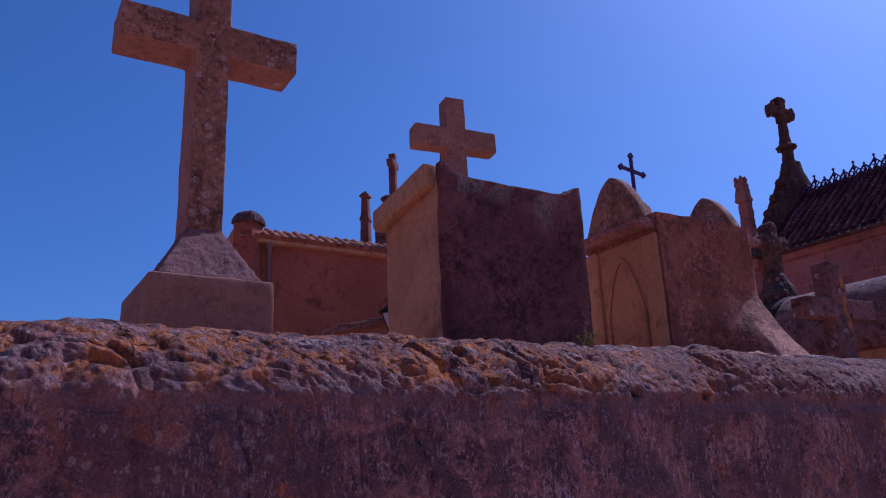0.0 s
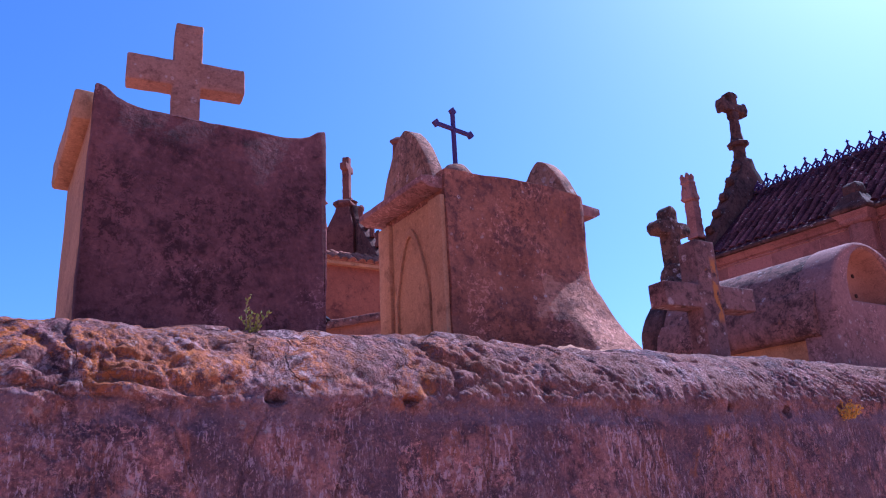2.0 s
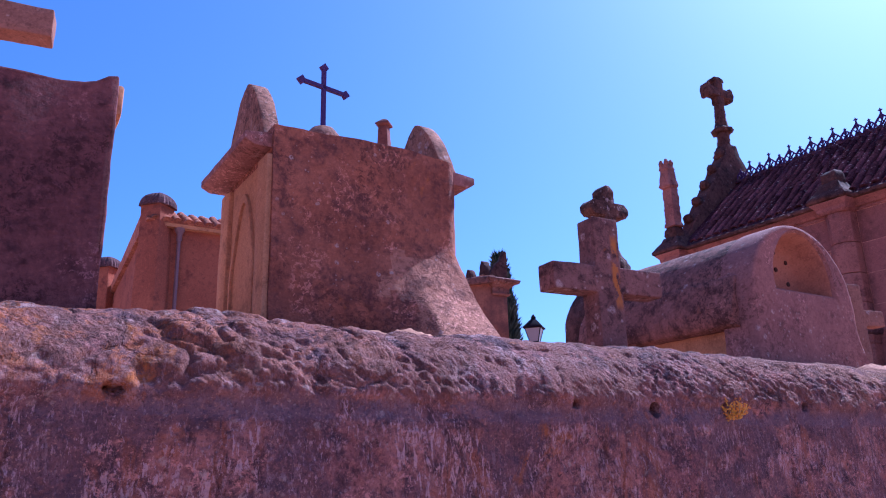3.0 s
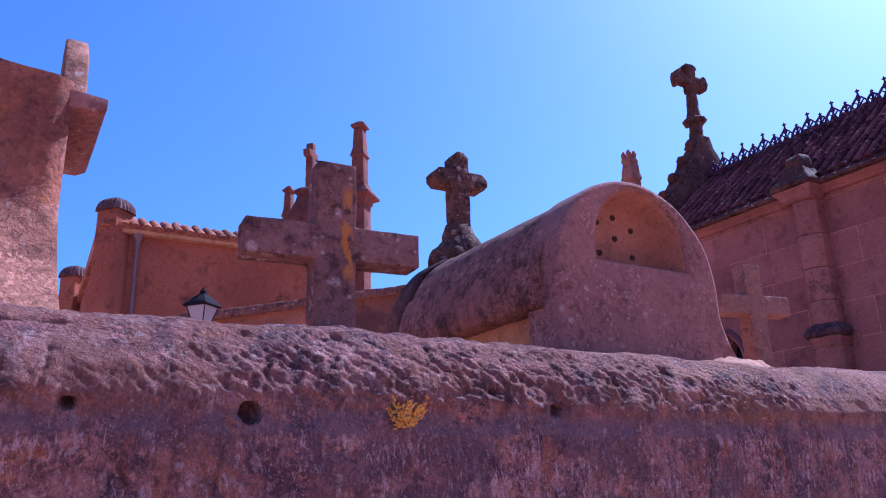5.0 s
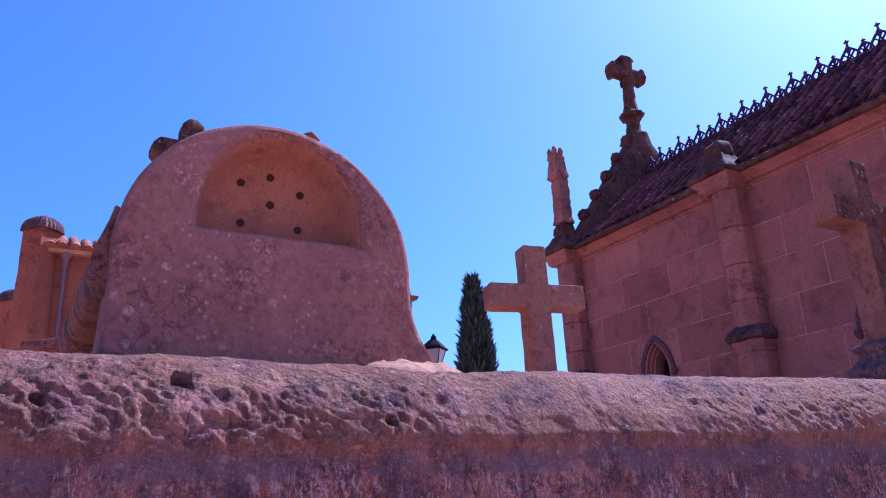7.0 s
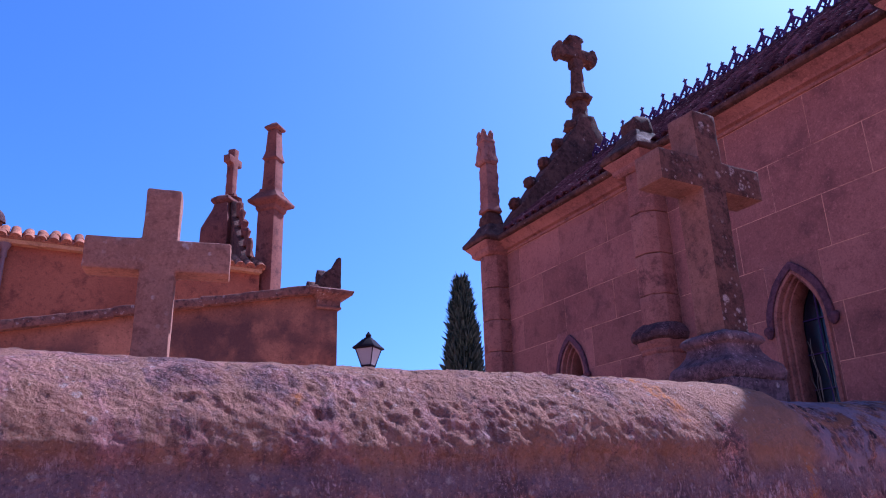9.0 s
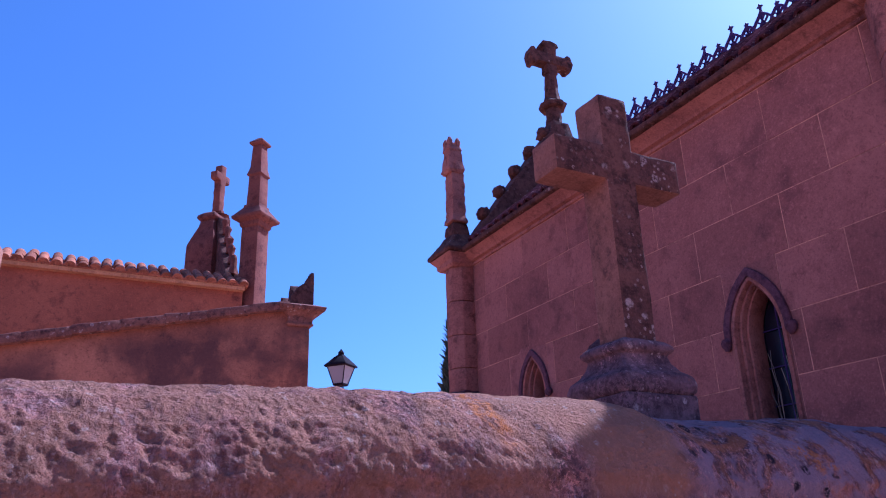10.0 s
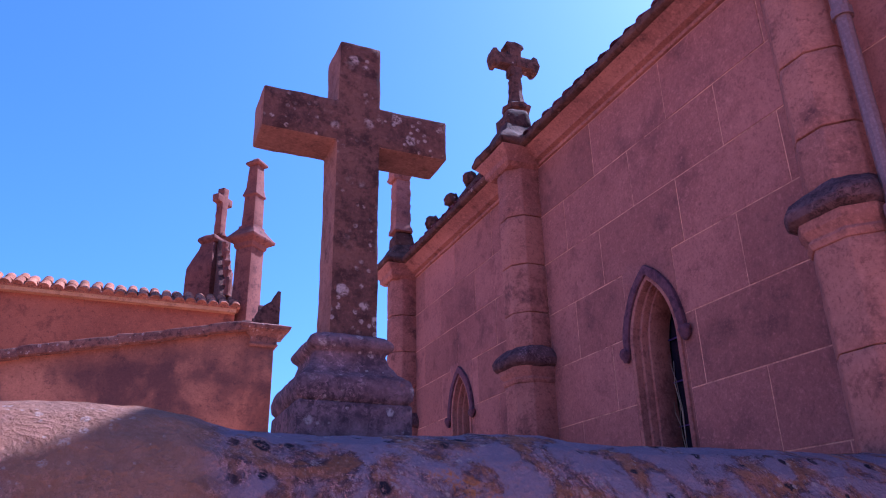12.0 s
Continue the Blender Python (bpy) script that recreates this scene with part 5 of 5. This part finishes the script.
bm = stack(bmesh.new(), [(4.56, 0.175, 0.175), (4.575, 0.19, 0.19), (4.60, 0.195, 0.195), (4.61, 0.18, 0.18), (4.70, 0.185, 0.185), (4.73, 0.235, 0.23), (4.76, 0.25, 0.245), (4.775, 0.32, 0.30), (4.82, 0.345, 0.32), (4.835, 0.345, 0.32), (4.88, 0.2, 0.2)], 9.72, 10.70)
low_part("capital", worn(bm, 0.01, 0.15, 0.006), COPING, "moulded corner capital")
bm = prism(bmesh.new(), [(9.58, 4.86), (9.93, 4.86), (9.93, 5.40), (9.88, 5.41), (9.80, 5.24), (9.70, 5.16), (9.60, 5.02)], "y", 10.58, 10.70)
low_part("corner_horn", worn(bm, 0.012, 0.08, 0.01, 9), DARK_CARVED, "carved stone corner horn")
bm = box(bmesh.new(), 9.6, 9.86, 10.9, 12.9, 4.8, 5.02)
low_part("parapet", worn(bm, 0.015, 0.2, 0.01), PINK)
for y, z in ((11.05, 5.33), (11.5, 5.27), (12.0, 5.22), (12.8, 5.27)):
    bm = prism(bmesh.new(), [(y - 0.11, 4.98), (y + 0.11, 4.98), (y + 0.08, z - 0.12), (y + 0.025, z), (y - 0.04, z - 0.03), (y - 0.09, z - 0.14)], "x", 9.70, 9.84)
    low_part("antefix", worn(bm, 0.015, 0.1, 0.012, 8), DARK_CARVED, "carved roof ornament")


# ---- street lanterns ----
def street_lantern(x, y, top):
    t = thing("street_lantern", x, y, TERRACE, "black four-sided street lantern with frosted panes on a post", "lantern", 40, group="street lanterns")
    t.matrix_basis = t.matrix_basis @ Matrix.Diagonal((0.82, 0.82, 1.0, 1.0))
    z = top - TERRACE
    bm = stack(bmesh.new(), [(0, 0.09, 0.09), (0.25, 0.08, 0.08), (0.3, 0.045, 0.045), (z - 0.66, 0.03, 0.03), (z - 0.60, 0.045, 0.045), (z - 0.57, 0.03, 0.03)], sides=12)
    part("post", bm, LANTERN_IRON, t)
    for sx, sy in ((1, 0), (-1, 0), (0, 1), (0, -1)):
        bm = bmesh.new()
        pts = [(0.0, z - 0.60), (0.045, z - 0.565), (0.055, z - 0.53), (0.05, z - 0.47)]
        for (a, h), (b, g) in zip(pts, pts[1:]):
            bar(bm, (a * sx, a * sy, h), (b * sx, b * sy, g), 0.009)
        part("bracket", bm, LANTERN_IRON, t)
    bm = stack(bmesh.new(), [(z - 0.475, 0.085, 0.085), (z - 0.46, 0.098, 0.098), (z - 0.445, 0.098, 0.098)])
    part("bottom_ring", bm, LANTERN_IRON, t)
    for k in range(4):
        m = pose(0, 0, 0, 0, 0, 90 * k)
        bm = bmesh.new()
        a, b = 0.088, 0.170
        v = [bm.verts.new(p) for p in ((a, -a, z - 0.445), (a, a, z - 0.445), (b, b, z - 0.205), (b, -b, z - 0.205), (a - 0.005, -a, z - 0.445), (a - 0.005, a, z - 0.445), (b - 0.005, b, z - 0.205), (b - 0.005, -b, z - 0.205))]
        for f in ((0, 1, 2, 3), (7, 6, 5, 4), (0, 4, 5, 1), (1, 5, 6, 2), (2, 6, 7, 3), (3, 7, 4, 0)):
            bm.faces.new([v[i] for i in f])
        part("pane", bm, MILK_GLASS, t, "frosted glass pane", m=m, smooth=0)
        bm = bar(bmesh.new(), (a + 0.002, a + 0.002, z - 0.45), (b + 0.002, b + 0.002, z - 0.2), 0.010)
        part("corner_bar", bm, LANTERN_IRON, t, m=m)
    bm = stack(bmesh.new(), [(z - 0.215, 0.20, 0.20), (z - 0.20, 0.215, 0.215), (z - 0.185, 0.205, 0.205), (z - 0.15, 0.165, 0.165), (z - 0.07, 0.085, 0.085), (z - 0.055, 0.06, 0.06), (z - 0.04, 0.055, 0.055)])
    part("hood", worn(bm, 0.004, 0.2, 0), LANTERN_IRON, t, "pyramidal metal hood")
    bm = stack(bmesh.new(), [(z - 0.045, 0.025, 0.025), (z - 0.03, 0.052, 0.052), (z - 0.002, 0.052, 0.052), (z + 0.02, 0.03, 0.03), (z + 0.045, 0.012, 0.012)], sides=10)
    part("knob", bm, LANTERN_IRON, t)


street_lantern(10.28, 10.36, 4.19)
street_lantern(5.36, 9.91, 4.12)

# ---- cypress ----
t = thing("cypress", 19.4, 23.3, TERRACE, "dark narrow cypress tree behind the chapel", "tree")
bm = stack(bmesh.new(), [(0, 0.22, 0.22), (0.6, 0.16, 0.16), (4, 0.10, 0.10), (8.0, 0.02, 0.02)], sides=9)
part("trunk", worn(bm, 0, 0.5, 0.03, 3), BARK, t)
rng = random.Random(11)
verts, faces = [], []
for _ in range(9000):
    h = rng.random() ** 0.9
    z = 0.5 + 8.05 * h
    rad = 0.82 * (math.sin(min(1, h * 1.9 + 0.25) * math.pi / 2)) * (1 - h ** 2.6) ** 0.8 + 0.03
    a = rng.random() * math.tau
    rad *= (0.80 + 0.22 * noise.noise(Vector((math.cos(a) * 2, math.sin(a) * 2, z * 1.3)))) * (0.45 + 0.6 * rng.random() ** 0.4)
    c = Vector((rad * math.cos(a), rad * math.sin(a), z))
    out = Vector((math.cos(a), math.sin(a), rng.uniform(0.9, 2.4))).normalized()
    side = out.cross(Vector((rng.uniform(-1, 1), rng.uniform(-1, 1), rng.uniform(-1, 1)))).normalized()
    ln, w = rng.uniform(0.14, 0.5), rng.uniform(0.025, 0.05)
    k = len(verts)
    verts += [c - side * w, c + side * w, c + out * ln * 0.6 + side * w * 0.8, c + out * ln, c + out * ln * 0.6 - side * w * 0.8]
    faces += [(k, k + 1, k + 2), (k, k + 2, k + 4), (k + 4, k + 2, k + 3)]
me = bpy.data.meshes.new("crown")
me.from_pydata(verts, [], faces)
me.materials.append(CYPRESS)
crown = new("crown", me)
crown.parent = t


# ---- plants on the wall ----
def tuft(name, x, y, z, label, stems, height, leaf, mat, seed, lean=0.5):
    t = thing(name, x, y, z, label, "plant")
    rng = random.Random(seed)
    stalk, leaves = bmesh.new(), bmesh.new()
    for s in range(stems):
        p = Vector((rng.uniform(-0.02, 0.02), rng.uniform(-0.012, 0.012), -0.02))
        way = Vector((rng.uniform(-lean, lean), rng.uniform(-lean, lean * 0.3), 1)).normalized()
        tall = height * (1.0 if s == 0 else rng.uniform(0.3, 0.7))
        for k in range(5):
            q = p + way * tall / 5
            bar(stalk, p, q, 0.0016, 3)
            for _ in range(4):
                d = Vector((rng.uniform(-1, 1), rng.uniform(-1, 1), rng.uniform(-0.1, 1))).normalized()
                e = d.cross(Vector((0, 0, 1))).normalized() * leaf * 0.28
                o = q + way * rng.uniform(-0.01, 0.01)
                n = d.cross(e).normalized() * 0.0012
                a = [leaves.verts.new(v) for v in (o, o + d * leaf * 0.5 + e, o + d * leaf, o + d * leaf * 0.5 - e, o + d * leaf * 0.5 + n * 3)]
                for f in ((0, 1, 4), (1, 2, 4), (2, 3, 4), (3, 0, 4)):
                    leaves.faces.new([a[i] for i in f])
            p = q
            way = (way + Vector((rng.uniform(-0.3, 0.3), rng.uniform(-0.3, 0.3), 0.1))).normalized()
    part("stems", stalk, DRY_STEM, t)
    part("leaves", leaves, mat, t, smooth=0)


tuft("green_weed", 1.77, 1.905, 1.985, "small green weed growing from the wall top", 7, 0.10, 0.012, WEED_GREEN, 3, 0.9)
tuft("stonecrop", 3.935, 1.73, 1.785, "golden yellow stonecrop clump growing on the wall face", 24, 0.085, 0.011, WEED_GOLD, 5, 1.6)

# ---- chapel roof tiles, cresting and ashlar ----
def barrel_tile(length, r0, r1, name, mat=None):
    """A half-round clay tile, hollow below, lying along x."""
    n = 7
    verts, faces = [], []
    for x, r in ((0.0, r0), (length, r1)):
        for rr in (r, r - 0.022):
            for k in range(n):
                a = math.pi * k / (n - 1)
                verts.append((x, rr * math.cos(a), rr * math.sin(a) * 0.85))
    for k in range(n - 1):
        faces += [(k, k + 1, 2 * n + k + 1, 2 * n + k), (n + k + 1, n + k, 3 * n + k, 3 * n + k + 1), (k + 1, k, n + k, n + k + 1), (2 * n + k, 2 * n + k + 1, 3 * n + k + 1, 3 * n + k)]
    k = len(verts)
    verts += [(0.02, (r0 - 0.02) * math.cos(math.pi * i / 6), (r0 - 0.02) * math.sin(math.pi * i / 6) * 0.85) for i in range(7)]
    faces.append(tuple(range(k, k + 7)))
    me = bpy.data.meshes.new(name)
    me.from_pydata(verts, [], faces)
    me.materials.append(mat or TILE)
    me.shade_smooth()
    me.set_sharp_from_angle(angle=radians(40))
    return me


CHAPEL_TILE = barrel_tile(0.33, 0.062, 0.05, "roof_tile", DARK_TILE)
rng = random.Random(8)
rows_n, cols_n = 8, 37
run = math.hypot(RIDGE_X - 10.43, RIDGE_Z - 4.63)
for i in range(rows_n):
    for j in range(cols_n):
        s = 0.09 + i * (run - 0.37) / (rows_n - 1)
        y = 1.96 + j * 0.1385
        m = pose(10.43 + s * math.cos(SLOPE), y + rng.uniform(-0.012, 0.012), 4.63 + s * math.sin(SLOPE) - 0.022 + rng.uniform(0, 0.012), 0, -math.degrees(SLOPE) - 3 + rng.uniform(-2, 2), rng.uniform(-3, 3))
        piece("roof_tile", CHAPEL_TILE, west_roof, INTO @ m)

HOUSE_TILE = barrel_tile(0.30, 0.10, 0.085, "roof_tile")
for i in range(3):
    for j in range(25):
        m = pose(HX0 + 0.08 + j * 0.215 + rng.uniform(-0.015, 0.015), HY0 - 0.24 + i * 0.22, 6.635 + i * 0.115 + rng.uniform(0, 0.012), 0, -31 + rng.uniform(-3, 3), 90 + rng.uniform(-4, 4))
        piece("roof_tile", HOUSE_TILE, house_roof, H_INTO @ m)

# iron cresting along the ridge
bm = bmesh.new()
r, P = 0.0155, 0.3465
def crest_bar(y0, z0, y1, z1, w=r):
    bar(bm, (0, y0, z0), (0, y1, z1), w)
crest_bar(0, 0.004, P, 0.004, 0.012)
for c, side, tip, w in ((P * 0.25, [(0.132, 0.0), (0.101, 0.075), (0.062, 0.120), (0.022, 0.158), (0.0, 0.190)], 0.276, 0.033), (P * 0.75, [(0.103, 0.0), (0.073, 0.075), (0.042, 0.106), (0.016, 0.126), (0.0, 0.145)], 0.188, 0.026)):
    # a little gable: curved sides that cross their neighbours, lattice inside, stem and star above
    reach, top = side[1][0], side[3][1]
    for (u0, z0), (u1, z1) in zip(side, side[1:]):
        for sg in (-1, 1):
            crest_bar(c + sg * u0, z0, c + sg * u1, z1)
    for sg in (-1, 1):
        crest_bar(c + sg * 0.55 * reach, 0.0, c - sg * 0.26 * reach, 0.92 * top, 0.011)
        crest_bar(c - sg * 0.25 * reach, 0.12 * top, c + sg * 0.66 * reach, 0.72 * top, 0.011)
    crest_bar(c, 0.8 * top, c, tip - w, 0.013)
    crest_bar(c - 0.45 * w, tip - 2.6 * w, c + 0.45 * w, tip - 2.6 * w, 0.009)
    prism(bm, [(c - w, tip - w), (c - 0.35 * w, tip - 1.35 * w), (c, tip - 2.0 * w), (c + 0.35 * w, tip - 1.35 * w), (c + w, tip - w), (c + 0.35 * w, tip - 0.65 * w), (c, tip), (c - 0.35 * w, tip - 0.65 * w)], "x", -0.009, 0.009)
CREST = bpy.data.meshes.new("crest_panel")
bm.to_mesh(CREST)
bm.free()
CREST.materials.append(IRON)
cresting = new("cresting")
cresting.parent = chapel
tagged(cresting, "black iron roof cresting with pointed finials")
bm = bmesh.new()
prism(bm, [(RIDGE_X - 0.10, RIDGE_Z - 0.05), (RIDGE_X + 0.10, RIDGE_Z - 0.05), (RIDGE_X + 0.06, RIDGE_Z + 0.004), (RIDGE_X, RIDGE_Z + 0.022), (RIDGE_X - 0.06, RIDGE_Z + 0.004)], "y", SOUTH - 0.1, 7.13)
chapel_part("ridge_cap", worn(bm, 0.005, 0.15, 0.006, 6), DARK_TILE, "darkened clay ridge capping")
for k in range(16):
    piece("crest_panel", CREST, cresting, INTO @ pose(RIDGE_X, 6.8825 - P * (k + 0.25), 5.962))

# ashlar blocks of the west wall
def block_mesh(w, h):
    bm = box(bmesh.new(), -0.005, 0.02, -w / 2, w / 2, -h / 2, h / 2)
    edges = [e for e in bm.edges if all(v.co.x < 0 for v in e.verts)]
    bmesh.ops.bevel(bm, geom=edges, offset=0.0015, segments=1, affect="EDGES")
    me = bpy.data.meshes.new("ashlar_block")
    bmesh.ops.recalc_face_normals(bm, faces=bm.faces)
    bm.to_mesh(me)
    bm.free()
    me.materials.append(ASHLAR)
    return me


rng = random.Random(21)
COURSE = [TERRACE, 1.44, 1.82, 2.19, 2.565, 2.945, 3.32, 3.69, 4.06, 4.455]
keep_out = [(c - 0.22, c + 0.22, 1.94, 3.36) for c, *_ in WINDOWS] + [(cy - 0.15, cy + 0.15, 0, 9) for cy, _ in BUTTRESSES]
for k, (z0, z1) in enumerate(zip(COURSE, COURSE[1:])):
    first = 0.74 if k % 2 else 1.10
    ends = [SOUTH] + [y for y in (first + 0.72 * n + rng.uniform(-0.02, 0.02) for n in range(9)) if SOUTH + 0.1 < y < NORTH - 0.1] + [NORTH]
    for a, b in zip(ends, ends[1:]):
        spans = [(a, b)]
        for p, q, lo, hi in keep_out:
            if lo < (z0 + z1) / 2 < hi:
                spans = [(s, e) for u, v in spans for s, e in ((u, min(v, p)), (max(u, q), v)) if e - s > 0.02]
        for s, e in spans:
            piece("ashlar_block", block_mesh(e - s - 0.0065, z1 - z0 - 0.0065), west_wall, INTO @ pose(WX + rng.uniform(-0.0015, 0.0005), (s + e) / 2, (z0 + z1) / 2))

# rubble stones bedded in the cap of the wall
CAP_LINE = [(0.006, 1.805), (0.025, 1.855), (0.06, 1.905), (0.12, 1.955), (0.20, 1.985), (0.30, 2.0)]
CAP_LENGTH = [0.0]
for (a, b), (c, d) in zip(CAP_LINE, CAP_LINE[1:]):
    CAP_LENGTH.append(CAP_LENGTH[-1] + math.hypot(c - a, d - b))


def cap_point(x, s):
    """The place and outward way on the cap at x, a length s up from its lower edge."""
    k = next((k for k in range(len(CAP_LINE) - 1) if s <= CAP_LENGTH[k + 1]), len(CAP_LINE) - 2)
    (a, b), (c, d) = CAP_LINE[k], CAP_LINE[k + 1]
    w = (s - CAP_LENGTH[k]) / (CAP_LENGTH[k + 1] - CAP_LENGTH[k])
    n = Vector((0, b - d, c - a)).normalized()
    return Vector((x, wall_face(x) + a + (c - a) * w, b + (d - b) * w + 0.009 * x - 0.012 + wall_sag(x))), n


def cap_stone(x0, x1, s0, s1, seed):
    bm = bmesh.new()
    nx, ns = max(6, round((x1 - x0) / 0.009)), max(6, round((s1 - s0) / 0.009))
    grid = []
    off = Vector((seed * 3.7, seed * 1.3, 0))
    skew = noise.noise(off) * 0.25
    for j in range(ns + 1):
        row = []
        for i in range(nx + 1):
            u, v = 2 * i / nx - 1, 2 * j / ns - 1
            x = (x0 + x1) / 2 + (x1 - x0) / 2 * u * (1 + 0.18 * noise.noise(Vector((v * 1.4, seed, 0)))) + skew * (s1 - s0) * v
            s = (s0 + s1) / 2 + (s1 - s0) / 2 * v * (1 + 0.25 * noise.noise(Vector((u * 1.4, seed, 5))))
            p, n = cap_point(x, max(0.0, min(CAP_LENGTH[-1], s)))
            edge = max(abs(u), abs(v), (abs(u) ** 2.5 + abs(v) ** 2.5) ** 0.4)
            rise = 0.003 * (1 - min(1.0, edge) ** 8) - 0.008 * max(0.0, edge - 0.92) / 0.08
            q = p * 1.0
            rise += (0.003 * fractal(q * 16 + off, 6) + 0.003 * (min(1.0, cell_gap(q * 18 + off) * 5) - 0.8)) * (1 - min(1, edge) ** 6)
            row.append(bm.verts.new(p + n * (rise + 0.9 * wall_relief(p.x, p.y, p.z))))
        grid.append(row)
    for j in range(ns):
        for i in range(nx):
            bm.faces.new((grid[j][i], grid[j][i + 1], grid[j + 1][i + 1], grid[j + 1][i]))
    return bm


rng = random.Random(5)
for row, (lo, hi) in enumerate(((0.0, 0.145), (0.15, 0.235), (0.24, 0.34))):
    x = -1.0
    while x < 3.3:
        w = rng.uniform(0.07, 0.20) if rng.random() < 0.7 else rng.uniform(0.18, 0.30)
        if rng.random() < 0.42 - 0.10 * max(0.0, x - 1.6):
            part("cap_stone", cap_stone(x, x + w, lo + rng.uniform(0, 0.02), hi - rng.uniform(0, 0.02), rng.random() * 50), CAP_STONE, wall, smooth=60)
        x += w + rng.uniform(0.0, 0.008)
